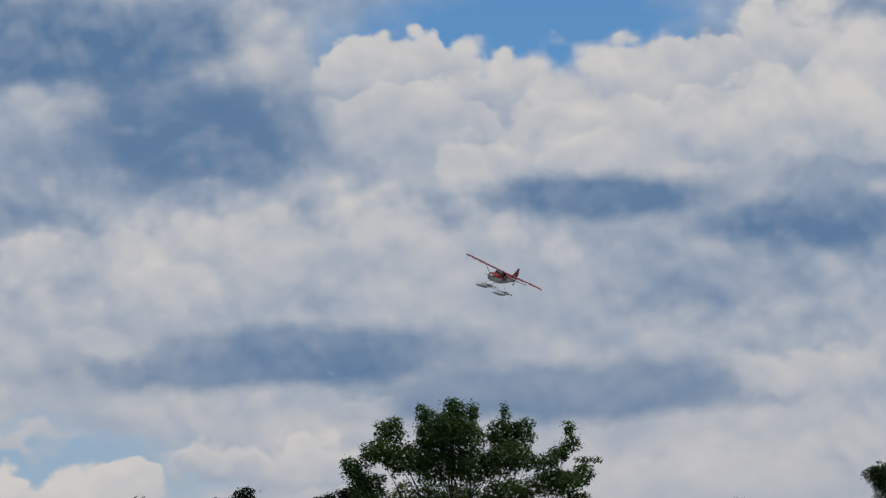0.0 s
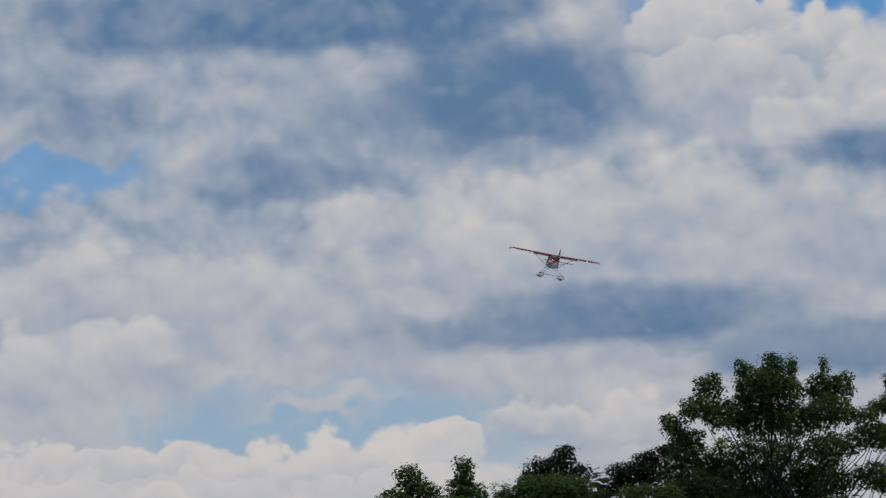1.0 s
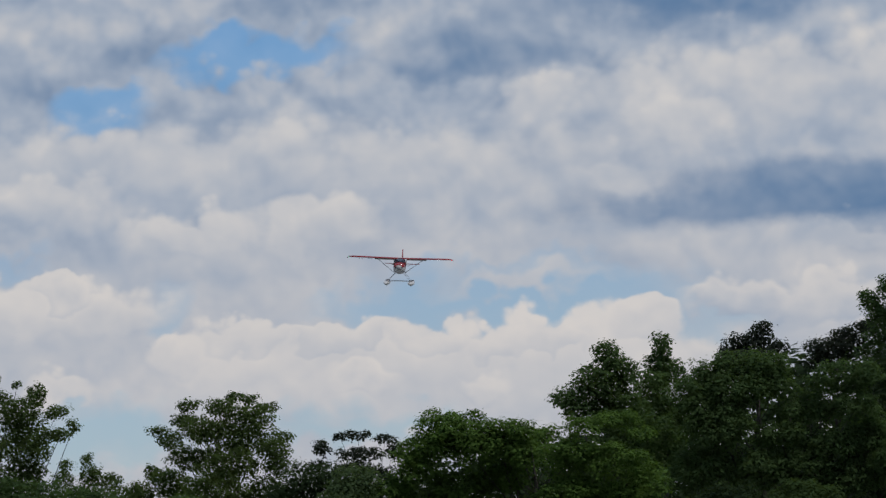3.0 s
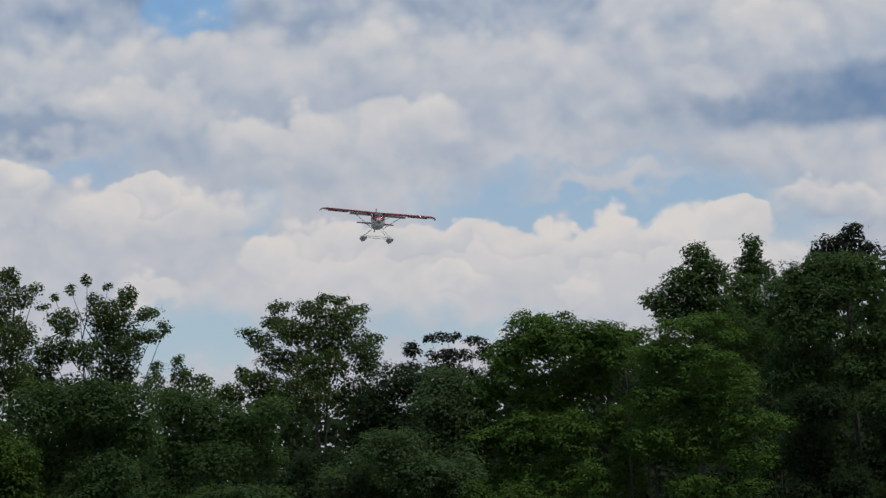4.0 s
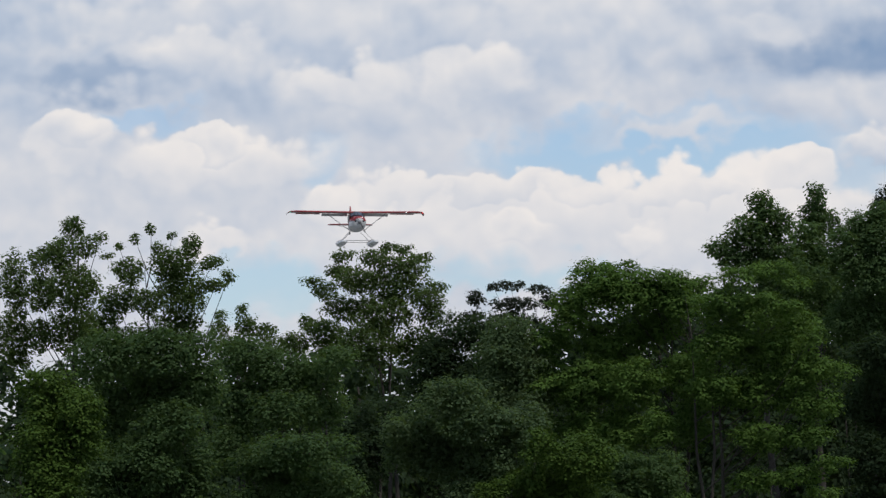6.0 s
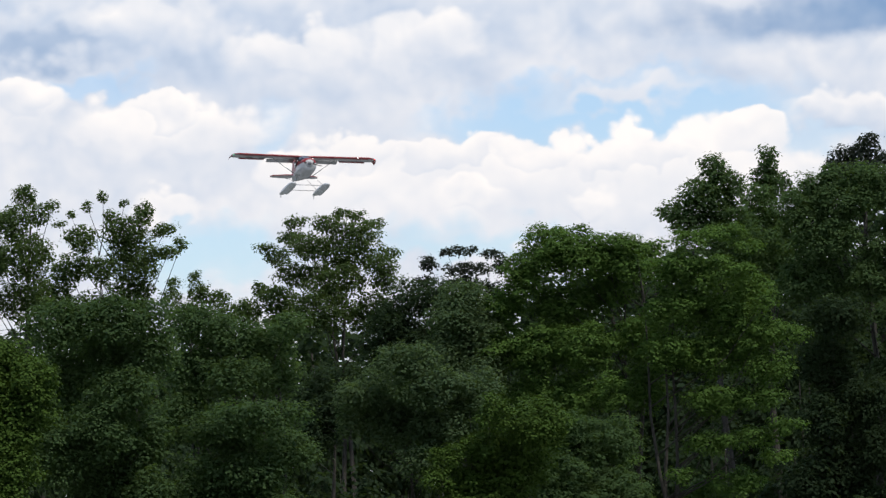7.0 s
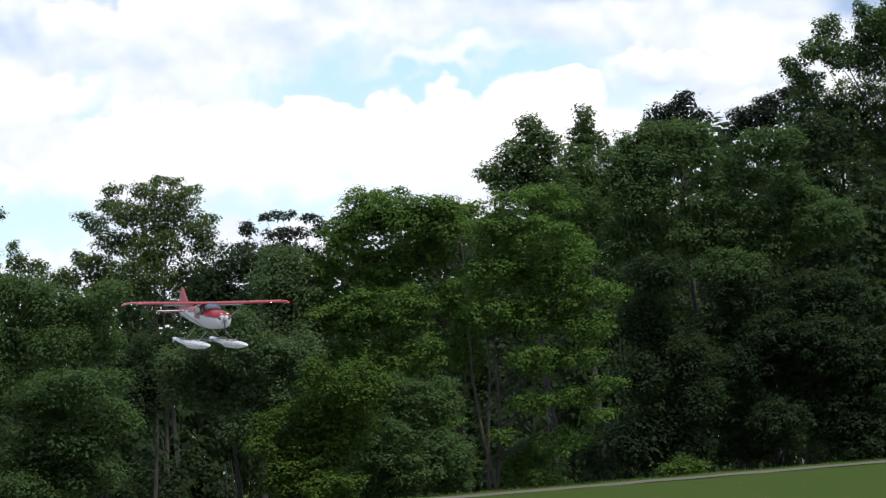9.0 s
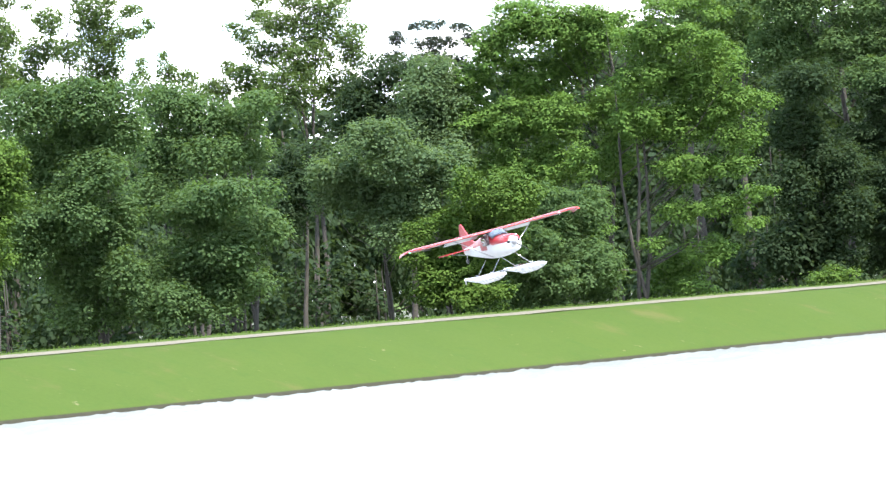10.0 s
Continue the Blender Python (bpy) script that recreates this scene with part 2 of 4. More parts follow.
def grass_build(n):
    p = place_of(n)
    fine = n.noise(p, 9.0, 5.0, 0.7)
    broad = n.noise(n.vec("MULTIPLY", p, (1, 1, 3)), 0.35, 4.0, 0.6)
    tuft = n.noise(p, 1.6, 4.0, 0.65)
    dry = n.ramp(n.noise(n.vec("ADD", p, (3.0, 0, 0)), 0.42, 4.0, 0.66), 0.56, 0.74)
    col = n.mix(fine, (0.026, 0.047, 0.011), (0.050, 0.079, 0.018))
    col = n.mix(n.math("MULTIPLY", broad, 0.5), col, (0.059, 0.080, 0.018))
    col = n.mix(n.ramp(tuft, 0.52, 0.75, 0.0, 0.45), col, (0.030, 0.062, 0.014))
    col = n.mix(n.math("MULTIPLY", dry, 0.38), col, (0.098, 0.080, 0.036))
    col = n.mix(n.ramp(n.noise(p, 2.6, 3.0, 0.6), 0.69, 0.76, 0.0, 0.5), col, (0.17, 0.15, 0.09))
    return surface(n, col, 0.95, bump=fine, strength=0.5, **{"Specular IOR Level": 0.03})


GRASS = material("mown_grass", grass_build)
GRAVEL = material("pale_gravel", lambda n: surface(
    n, n.mix(n.noise(place_of(n), 14.0, 5.0, 0.7), (0.085, 0.078, 0.060), (0.17, 0.157, 0.128)), 0.95, bump=n.noise(place_of(n), 30.0, 3.0), strength=0.5, **{"Specular IOR Level": 0.05}))
MUD = material("wet_mud", lambda n: surface(n, n.mix(n.noise(place_of(n), 3.0, 5.0), (0.012, 0.012, 0.008), (0.04, 0.036, 0.022)), 0.85, **{"Specular IOR Level": 0.1}))
LITTER = material("forest_floor", lambda n: surface(
    n, n.mix(n.noise(place_of(n), 1.5, 5.0), (0.02, 0.025, 0.012), (0.06, 0.06, 0.03)), 0.95, bump=n.noise(place_of(n), 6.0, 4.0)))


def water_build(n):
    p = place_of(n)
    # base paler than pond water, in place of more sky reflection
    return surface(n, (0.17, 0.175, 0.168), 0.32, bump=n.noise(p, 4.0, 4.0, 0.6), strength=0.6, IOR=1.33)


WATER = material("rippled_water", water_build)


def paint(name, colour, rough=0.3, wear=0.12):
    return material(name, lambda n: surface(
        n, n.mix(n.noise(place_of(n), 7.0, 5.0, 0.65), tuple(c * (1 - wear) for c in colour), tuple(min(1, c * (1 + wear)) for c in colour)),
        n.ramp(n.noise(place_of(n), 15.0, 3.0), 0.3, 0.7, rough * 0.8, rough * 1.3)))


RED = paint("red_film", (0.26, 0.016, 0.020), 0.34)
WHITE = paint("white_film", (0.50, 0.50, 0.51), 0.35, 0.04)
FLOAT_WHITE = paint("white_fibreglass", (0.58, 0.58, 0.59), 0.25, 0.04)
METAL = material("brushed_aluminium", lambda n: surface(n, n.mix(n.noise(place_of(n), 40.0), (0.30, 0.30, 0.31), (0.45, 0.45, 0.46)), 0.35, 0.9))
SPINNER = paint("grey_plastic", (0.22, 0.22, 0.23), 0.3)
BLACK = paint("black_plastic", (0.02, 0.02, 0.022), 0.4)
# windscreen: the reflected sky is put into its blue-grey base colour
GLASS = material("sky_toned_window", lambda n: surface(n, n.mix(n.noise(place_of(n), 5.0), (0.14, 0.17, 0.23), (0.22, 0.26, 0.33)), 0.06, **{"Specular IOR Level": 0.8}))

SIDE_GLASS = material("dark_window", lambda n: surface(n, n.mix(n.noise(place_of(n), 5.0), (0.06, 0.035, 0.04), (0.10, 0.06, 0.065)), 0.08))


def lamp_material(name, colour, strength):
    return material(name, lambda n: surface(n, colour, 0.2, **{"Emission Color": (*colour, 1), "Emission Strength": strength}))


RED_LIGHT = lamp_material("red_lamp", (1.0, 0.05, 0.05), 0.5)
GREEN_LIGHT = lamp_material("green_lamp", (0.15, 0.7, 0.45), 0.25)
WHITE_LIGHT = lamp_material("white_lamp", (1.0, 1.0, 1.0), 1.6)


# ---- mesh helpers ----
def part(name, bm, mats, parent=None, label="", smooth=True):
    me = bpy.data.meshes.new(name)
    bm.to_mesh(me)
    bm.free()
    for m in mats if isinstance(mats, (list, tuple)) else [mats]:
        me.materials.append(m)
    if smooth:
        me.shade_smooth()
    ob = new(name, me)
    ob.parent = parent
    return tagged(ob, label)


def loft(bm, rings, closed=True, caps=True):
    """Faces between rings of equal counts of points."""
    made = [[bm.verts.new(p) for p in ring] for ring in rings]
    k = len(made[0])
    for a, b in zip(made, made[1:]):
        for i in range(k if closed else k - 1):
            j = (i + 1) % k
            bm.faces.new((a[i], a[j], b[j], b[i]))
    if caps and closed:
        bm.faces.new(made[0][::-1])
        bm.faces.new(made[-1])
    return made


def tube(bm, points, radii, sides=7):
    """A tapered tube along a bent line."""
    pts = [Vector(p) for p in points]
    rings = []
    for i, p in enumerate(pts):
        d = (pts[min(i + 1, len(pts) - 1)] - pts[max(i - 1, 0)]).normalized()
        a = d.cross(Vector((0.31, 0.87, 0.38))).normalized()
        b = d.cross(a)
        rings.append([p + float(radii[i]) * (math.cos(t) * a + math.sin(t) * b) for t in (2 * math.pi * s / sides for s in range(sides))])
    loft(bm, rings)


def ball(bm, centre, r, sx=1.0, sy=1.0, sz=1.0):
    bmesh.ops.create_uvsphere(bm, u_segments=12, v_segments=8, radius=r, matrix=Matrix.Translation(centre) @ Matrix.Diagonal((sx, sy, sz, 1)))


# ---- the land: n runs across the far shore away from the pond, s along it ----
SHORE = Vector((-10.5, 104.5, 0))
ALONG, ACROSS = Vector((0.545, 0.8385, 0)), Vector((-0.8385, 0.545, 0))
POND = 65.8  # from the camera to the far shore, square to it


def bearing(u, n):
    """The place on the ground plan in the direction u (degrees), n metres behind the far shore."""
    way = Vector((math.sin(radians(u)), math.cos(radians(u)), 0))
    return way * ((POND + n) / way.dot(ACROSS))


PROFILE = [(-1500, 1.2), (-130, 0.9), (-80, 0.75), (-64.5, 0.6), (-62.5, 0.1), (-60, -0.8), (-30, -1.6), (-3, -0.9), (-0.6, -0.3), (-0.28, -0.09),
           (-0.15, 0.0), (0.12, 0.14), (1.0, 0.52), (2.0, 0.92), (3.0, 1.24), (3.6, 1.36), (4.0, 1.405), (4.7, 1.47), (5.1, 1.505), (5.6, 1.50), (8, 1.2), (14, 0.6), (40, 0.6), (120, 1.0), (2500, 1.5)]


def land_height(n):
    for (a, za), (b, zb) in zip(PROFILE, PROFILE[1:]):
        if n <= b:
            return za + (zb - za) * (n - a) / (b - a)
    return PROFILE[-1][1]


def spot(s, n, z):
    return SHORE + ALONG * s + ACROSS * n + Vector((0, 0, z))


def waver(s, n):
    """How the shore and the bank stray from a straight line."""
    near = max(0.0, 1 - abs(n - 1) / 7)
    return near * (0.12 * math.sin(s * 0.21) + 0.08 * math.sin(s * 0.53 + 1) + 0.035 * math.sin(s * 1.9) + 0.02 * math.sin(s * 4.3))


def make_ground():
    bm = bmesh.new()
    steps = [-3000, -1000, -400, -200, -120, -80] + [-60 + 0.5 * i for i in range(321)] + [110, 130, 160, 220, 400, 1000, 3000]
    cross = sorted({n for n, _ in PROFILE} | {0.5, 1.5, 2.5, 6.5, 10, 20})
    grid = [[bm.verts.new(spot(s, n + waver(s, n), land_height(n) + (0.03 * noise.noise(Vector((s * 0.35, n * 0.9, 0))) if 0.2 < n < 7 else 0))) for n in cross] for s in steps]
    for a, b in zip(grid, grid[1:]):
        for i in range(len(cross) - 1):
            f = bm.faces.new((a[i], a[i + 1], b[i + 1], b[i]))
            n = (cross[i] + cross[i + 1]) / 2
            f.material_index = 1 if -60 < n < -0.1 else 2 if 7 < n < 300 else 0
    bmesh.ops.recalc_face_normals(bm, faces=bm.faces)
    ground = part("ground", bm, [GRASS, MUD, LITTER])
    tagged(ground, "mown green grass bank of a pond, with dry patches", "ground", kind="structure")
    bm = bmesh.new()
    rings = []
    for i in range(321):
        s = -60 + 0.5 * i
        a, b = 3.72 + 0.14 * noise.noise(Vector((s * 0.4, 0, 3))), 4.40 + 0.10 * noise.noise(Vector((s * 0.33, 5, 3)))
        rings.append([spot(s, n + waver(s, n), land_height(n) + 0.018) for n in (a, a + 0.3, b - 0.3, b)])
    loft(bm, rings, closed=False)
    path = part("path", bm, GRAVEL)
    tagged(path, "narrow pale gravel path along the top of the bank", "path", kind="structure")
    # the pond: wind waves where it lies in view, plain sheets round it
    ss, nn = np.arange(-70, 62.1, 0.27), np.arange(-46, 0.71, 0.27)
    S, N = np.meshgrid(ss, nn, indexing="ij")
    rng = np.random.RandomState(3)
    Z = np.zeros_like(S)
    for _ in range(26):
        size, turn = rng.uniform(0.45, 0.9), rng.normal(0.5, 0.6)
        k = 2 * math.pi / size
        Z += 0.0098 * size * np.sin(k * (S * math.cos(turn) + N * math.sin(turn)) + rng.uniform(0, 6.3))
    Z *= np.clip(np.minimum(np.minimum(S + 70, 62 - S), N + 46) / 3, 0, 1)
    co = np.stack([SHORE.x + ALONG.x * S + ACROSS.x * N, SHORE.y + ALONG.y * S + ACROSS.y * N, Z - 0.1], -1).reshape(-1, 3)
    a, c = S.shape
    at = np.arange(a * c).reshape(a, c)
    quads = np.stack([at[:-1, :-1], at[1:, :-1], at[1:, 1:], at[:-1, 1:]], -1).reshape(-1, 4)
    rim = np.array([spot(s, n, -0.1) for s, n in ((-900, -63.4), (900, -63.4), (900, 0.6), (-900, 0.6), (ss[0], nn[0]), (ss[-1], nn[0]), (ss[-1], nn[-1]), (ss[0], nn[-1]))])
    m = len(co)
    round_it = [(m, m + 1, m + 5, m + 4), (m + 1, m + 2, m + 6, m + 5), (m + 3, m, m + 4, m + 7)]
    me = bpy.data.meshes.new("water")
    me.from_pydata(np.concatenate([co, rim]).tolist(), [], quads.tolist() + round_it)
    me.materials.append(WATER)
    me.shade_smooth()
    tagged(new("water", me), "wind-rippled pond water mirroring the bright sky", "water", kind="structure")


make_ground()


# ---- trees ----
def leaf_mesh(name, centres, normals, size, rng, mat):
    """Many small folded leaves in one mesh."""
    k = len(centres)
    normals = normals / (np.linalg.norm(normals, axis=1, keepdims=True) + 1e-9)
    t = np.cross(normals, rng.normal(size=(k, 3)))
    t /= np.linalg.norm(t, axis=1, keepdims=True) + 1e-9
    b = np.cross(normals, t)
    ln = (size * rng.uniform(0.6, 1.1, k))[:, None]
    wd = ln * 0.48
    lift = normals * wd * 0.2
    co = np.stack([centres - t * ln * 0.5, centres + b * wd + lift - t * ln * 0.05, centres + t * ln * 0.5, centres - b * wd + lift - t * ln * 0.05], 1).reshape(-1, 3)
    me = bpy.data.meshes.new(name)
    me.vertices.add(4 * k)
    me.vertices.foreach_set("co", co.astype(np.float32).ravel())
    me.loops.add(4 * k)
    me.loops.foreach_set("vertex_index", np.arange(4 * k, dtype=np.int32))
    me.polygons.add(k)
    me.polygons.foreach_set("loop_start", np.arange(0, 4 * k, 4, dtype=np.int32))
    me.update(calc_edges=True)
    me.materials.append(mat)
    return me


# bough and lobe: their radius; apart: how far the lobes keep from each other; ragged: how far an outline strays;
# leaves: share of a lobe's skin that they cover; leaf: its length; core: share of leaves inside; flat: of the lobes; fringe: loose leaves
STYLE = {
    "maple": dict(bough=(0.8, 1.6), lobe=(0.24, 0.44), apart=0.64, ragged=0.12, leaves=0.50, leaf=0.095, core=0.06, flat=0.66, fringe=0.2, grow=1.2, back=True),
    "round": dict(bough=(0.9, 1.8), lobe=(0.20, 0.44), apart=0.54, ragged=0.2, leaves=0.40, leaf=0.10, core=0.08, flat=0.9, fringe=0.3, grow=1.2, back=True),
    "airy": dict(bough=(0.5, 1.05), lobe=(0.09, 0.20), apart=0.68, ragged=0.35, leaves=0.36, leaf=0.095, core=0.34, flat=0.95, fringe=0.5, grow=1.2, back=False),
    "oak": dict(bough=(0.8, 1.6), lobe=(0.12, 0.26), apart=0.62, ragged=0.3, leaves=0.36, leaf=0.11, core=0.28, flat=0.95, fringe=0.5, grow=1.2, back=True),
    "umbrella": dict(bough=(0.5, 0.9), lobe=(0.09, 0.17), apart=0.70, ragged=0.35, leaves=0.32, leaf=0.10, core=0.5, flat=0.95, fringe=0.6, grow=1.2, back=False),
    "dense": dict(bough=(0.7, 1.4), lobe=(0.22, 0.45), apart=0.55, ragged=0.25, leaves=0.42, leaf=0.13, core=0.12, flat=0.8, fringe=0.3, grow=1.12, back=True),
    "bush": dict(bough=(1.0, 1.6), lobe=(0.5, 0.9), apart=0.66, ragged=0.3, leaves=0.32, leaf=0.19, core=0.16, flat=0.85, fringe=0.2, grow=1.0, back=False),
    "wood": dict(bough=(1.2, 2.0), lobe=(0.6, 1.1), apart=0.66, ragged=0.3, leaves=0.42, leaf=0.30, core=0.16, flat=0.8, fringe=0.15, grow=1.0, back=False),
}
CROWN = [(0, 0.9), (0.3, 1.0), (0.6, 0.9), (0.8, 0.75), (0.93, 0.55), (1, 0.36)]  # half width at a share of the crown's height


def apart_from(kept, x, y, z, q, apart, flat):
    if not kept:
        return True
    o = np.array(kept)
    return bool((np.sqrt((o[:, 0] - x) ** 2 + (o[:, 1] - y) ** 2 + ((o[:, 2] - z) / flat) ** 2) > apart * (o[:, 3] + q)).all())


def even_crown(st, rng, h, rx, ry, z0, thin):
    """Boughs that fill a plain upright crown with a wavering outline: x, y, z and three half axes."""
    f0, w0 = zip(*CROWN)
    size, ch = max(0.75, min(1.35, rx / 3.0)), h - z0
    swell = [(rng.uniform(1.5, 4.5), rng.randint(1, 5), rng.uniform(0, 6.3), rng.uniform(0, 6.3)) for _ in range(5)]
    kept = []
    for i in range(int(260 * thin * max(1.0, rx * ch / 14))):
        f, a = rng.uniform(0, 1) ** 0.8, rng.uniform(0, 2 * math.pi)
        q = rng.uniform(*st["bough"]) * size * (1 - 0.4 * max(0, f - 0.7) / 0.3)
        stray = 1 + st["ragged"] * sum(math.sin(w * f * 2.2 + g) * math.cos(k * a + o) for w, k, g, o in swell) / 2.2
        w = float(np.interp(f, f0, w0)) * max(0.35, min(1.15, stray)) * math.sqrt(rng.uniform(0.05, 1))
        x, y = w * math.cos(a) * max(rx - 0.9 * q, 0.1 * rx), w * math.sin(a) * max(ry - 0.9 * q, 0.1 * ry)
        z = max(z0 + f * ch * (1 - 0.12 * rng.uniform()) - 0.85 * q * f, 0.3 * q)
        if apart_from(kept, x, y, z, q, 0.62, 0.85):
            kept.append((x, y, min(z, h - 0.8 * q), q))
    return [(x, y, z, q, q, 0.8 * q) for x, y, z, q in kept]


def tree(name, label, category, u, n, style, leaf, seed, top=0.0, width=0.0, clear=0.12, stems=1, thin=1.0, masses=None):
    """A tree in the direction u, n metres behind the shore, with a plain crown (top: elevation of its tip, width: of its crown, in degrees)
    or with boughs of its own (masses: direction, elevation, half width and half height of each, in degrees)."""
    st, rng = STYLE[style], np.random.RandomState(seed)
    at = bearing(u, n)
    r, zg = at.length, land_height(n)
    root = new(name)
    root.matrix_world = pose(at.x, at.y, zg)
    tagged(root, label, category, WOOD)
    # the crown's own x axis lies square to the line of sight
    side = np.array((math.cos(radians(u)), -math.sin(radians(u)), 0.0))
    deep = np.array((math.sin(radians(u)), math.cos(radians(u)), 0.0))
    up = np.array((0, 0, 1.0))
    if masses:
        rise = [(r * radians(a - u), r * math.tan(radians(v)) + EYE - zg, r * radians(ru), r * radians(rv)) for a, v, ru, rv in masses]
        h = max(z + b for _, z, _, b in rise)
        rx = max(abs(x) + a for x, _, a, _ in rise)
        ry = min(rx, 2.6)
        boughs = []
        for x, z, a, b in rise:
            room = ry * math.sqrt(max(0.1, 1 - (x / rx) ** 2))
            y = rng.uniform(-0.7, 0.1) * room
            boughs.append((x, y, max(z, 0.6 * b), st["grow"] * a, min(1.2 * a, 1.3 * b, 1.1), (0.5 + 0.5 * st["grow"]) * b))
        # softer boughs behind, where two neighbours meet
        front = len(boughs)
        for i in range(front if st["back"] else 0):
            for j in range(i):
                p, q = boughs[i], boughs[j]
                if math.hypot((p[0] - q[0]) / (p[3] + q[3]), (p[2] - q[2]) / (p[5] + q[5])) < 1.0:
                    boughs.append(((p[0] + q[0]) / 2, (p[1] + q[1]) / 2 + 0.5, (p[2] + q[2]) / 2, 0.42 * (p[3] + q[3]), 0.45, 0.42 * (p[5] + q[5])))
    else:
        h = r * math.tan(radians(top)) + EYE - zg
        rx = r * radians(width) / 2
        boughs = even_crown(st, rng, h, rx, min(rx, 3.2), h * clear, thin)
    # lobes of leaves crowd the skin of each bough
    lobes, owner = [], []
    scale = 1.0 if masses else max(0.75, min(1.35, rx / 3.0))
    for number, (x0, y0, zc, ax, ay, az) in enumerate(boughs):
        own, least = [], min(ax, az)
        behind = masses and number >= front
        for i in range(int(20 if behind else 60 + 90 * min(4.0, ax * az / 0.5))):
            d = rng.normal(size=3)
            d /= np.linalg.norm(d)
            if d[2] < 0 and rng.uniform() < 0.15 or d[1] > 0.4 and rng.uniform() < 0.6:
                continue
            q = min(rng.uniform(*st["lobe"]) * scale * (1.4 if behind else 1.0), 0.8 * least)
            far = rng.uniform(0.3, 1.0)
            x, y = x0 + d[0] * far * max(ax - 0.8 * q, 0.15 * ax), y0 + d[1] * far * max(ay - 0.5 * q, 0.2 * ay)
            z = zc + d[2] * far * max(az - 0.8 * q * st["flat"], 0.15 * az)
            if z > 0.2 and apart_from(own, x, y, z, q, st["apart"], st["flat"]):
                own.append((x, y, z, q))
        lobes += own
        owner += [number] * len(own)
    cx, cy, cz, rl = np.array(lobes).T
    owner = np.array(owner)
    if not masses:
        cz = cz * (h / (cz + 0.95 * rl * st["flat"]).max())
    centres = side * cx[:, None] + deep * cy[:, None] + up * cz[:, None]
    # leaves round each lobe, most of them in its upper skin
    length = st["leaf"] * (1 if r < 160 else 1.15)
    pts, nor = [], []
    for c, q, o in zip(centres, rl, owner):
        k = int(st["leaves"] * (0.65 if masses and o >= front else 1.0) * 12.0 * q * q / (0.36 * length * length)) + 6
        d = rng.normal(size=(k, 3))
        d[:, 2] = np.where(rng.uniform(size=k) < 0.35, np.abs(d[:, 2]), d[:, 2])
        d /= np.linalg.norm(d, axis=1, keepdims=True)
        spread = np.where(rng.uniform(size=k) > st["fringe"], rng.uniform(0.7, 1.02, k), rng.uniform(0.9, 1.45, k))
        knots = 1 + 0.18 * np.sin(d @ rng.normal(size=3) * 4.0 + rng.uniform(0, 6)) + 0.12 * np.sin(d @ rng.normal(size=3) * 8)
        pts.append(c + d * (q * spread * knots)[:, None] * np.array((1.12, 1.12, st["flat"])))
        nor.append(d * np.array((0.6, 0.6, 0.5)) + np.array((0, 0, 0.55)) + rng.normal(size=(k, 3)) * 0.10)
    pts, nor = np.concatenate(pts), np.concatenate(nor)
    k = int(len(pts) * st["core"])
    pick = np.array(boughs)[rng.choice(len(boughs), k, p=np.array([b[3] * b[5] for b in boughs]) / sum(b[3] * b[5] for b in boughs))]
    d = rng.normal(size=(k, 3))
    d *= (0.75 * rng.uniform(size=k) ** 0.33 / np.linalg.norm(d, axis=1))[:, None]
    inner = side * (pick[:, 0] + d[:, 0] * pick[:, 3])[:, None] + deep * (pick[:, 1] + d[:, 1] * pick[:, 4])[:, None] + up * (pick[:, 2] + d[:, 2] * pick[:, 5])[:, None]
    pts, nor = np.concatenate([pts, inner]), np.concatenate([nor, rng.normal(size=(k, 3)) + 0.8 * up])
    crown = new("crown", leaf_mesh("crown", pts, nor, length, rng, LEAF[leaf]))
    crown.parent = root
    tagged(crown, kind="stuff")

    # trunk, limbs to the boughs and twigs to the lobes
    def axis(z, j=0):
        off = (j - (stems - 1) / 2) * 0.26 * min(rx, 3.0) * (z / h)
        return side * (off + 0.16 * math.sin(z * 0.7 + seed + 2 * j)) + deep * ((0.3 if style == "maple" else 1.2) + 0.12 * math.cos(z * 0.5 + seed)) + np.array((0, 0, z))

    base = (0.0085 if masses else 0.015) * h + 0.03
    for j in range(stems):
        bm = bmesh.new()
        zs = [-0.2, 0.05 * h, 0.2 * h, 0.4 * h, 0.6 * h, 0.78 * h, 0.9 * h]
        tube(bm, [axis(z, j) for z in zs], [base * s / math.sqrt(stems) for s in (1.45, 1.05, 0.9, 0.72, 0.5, 0.28, 0.1)], 8)
        part("trunk", bm, BARK, root)
    rest = bmesh.new()
    for i, o in enumerate(rng.permutation(len(boughs))[:30]):
        x, y, z = boughs[o][:3]
        c = side * x + deep * y + up * z
        start = axis(max(0.12 * h, min(z - rng.uniform(0.08, 0.2) * h - 0.5 * abs(x), 0.85 * h)), rng.randint(stems))
        mid = start * 0.45 + c * 0.55 + up * -0.03 * h + rng.normal(size=3) * 0.12
        thick = base * 0.36 * (1 - 0.5 * max(0, z) / h)
        bm = bmesh.new() if i < 8 else rest
        tube(bm, [start, start * 0.75 + mid * 0.25, mid, c], [thick, thick * 0.8, thick * 0.55, thick * 0.25], 5)
        if i < 8:
            part("limb", bm, BARK, root)
        for lobe in np.flatnonzero(owner == o)[:6]:
            e = centres[lobe]
            tube(rest, [c, (c + e) / 2 + rng.normal(size=3) * 0.05, e], [thick * 0.25, thick * 0.18, thick * 0.08], 4)
    tagged(part("twig_mass", rest, BARK, root), kind="stuff")
    return root


WOOD = "trees behind the pond"


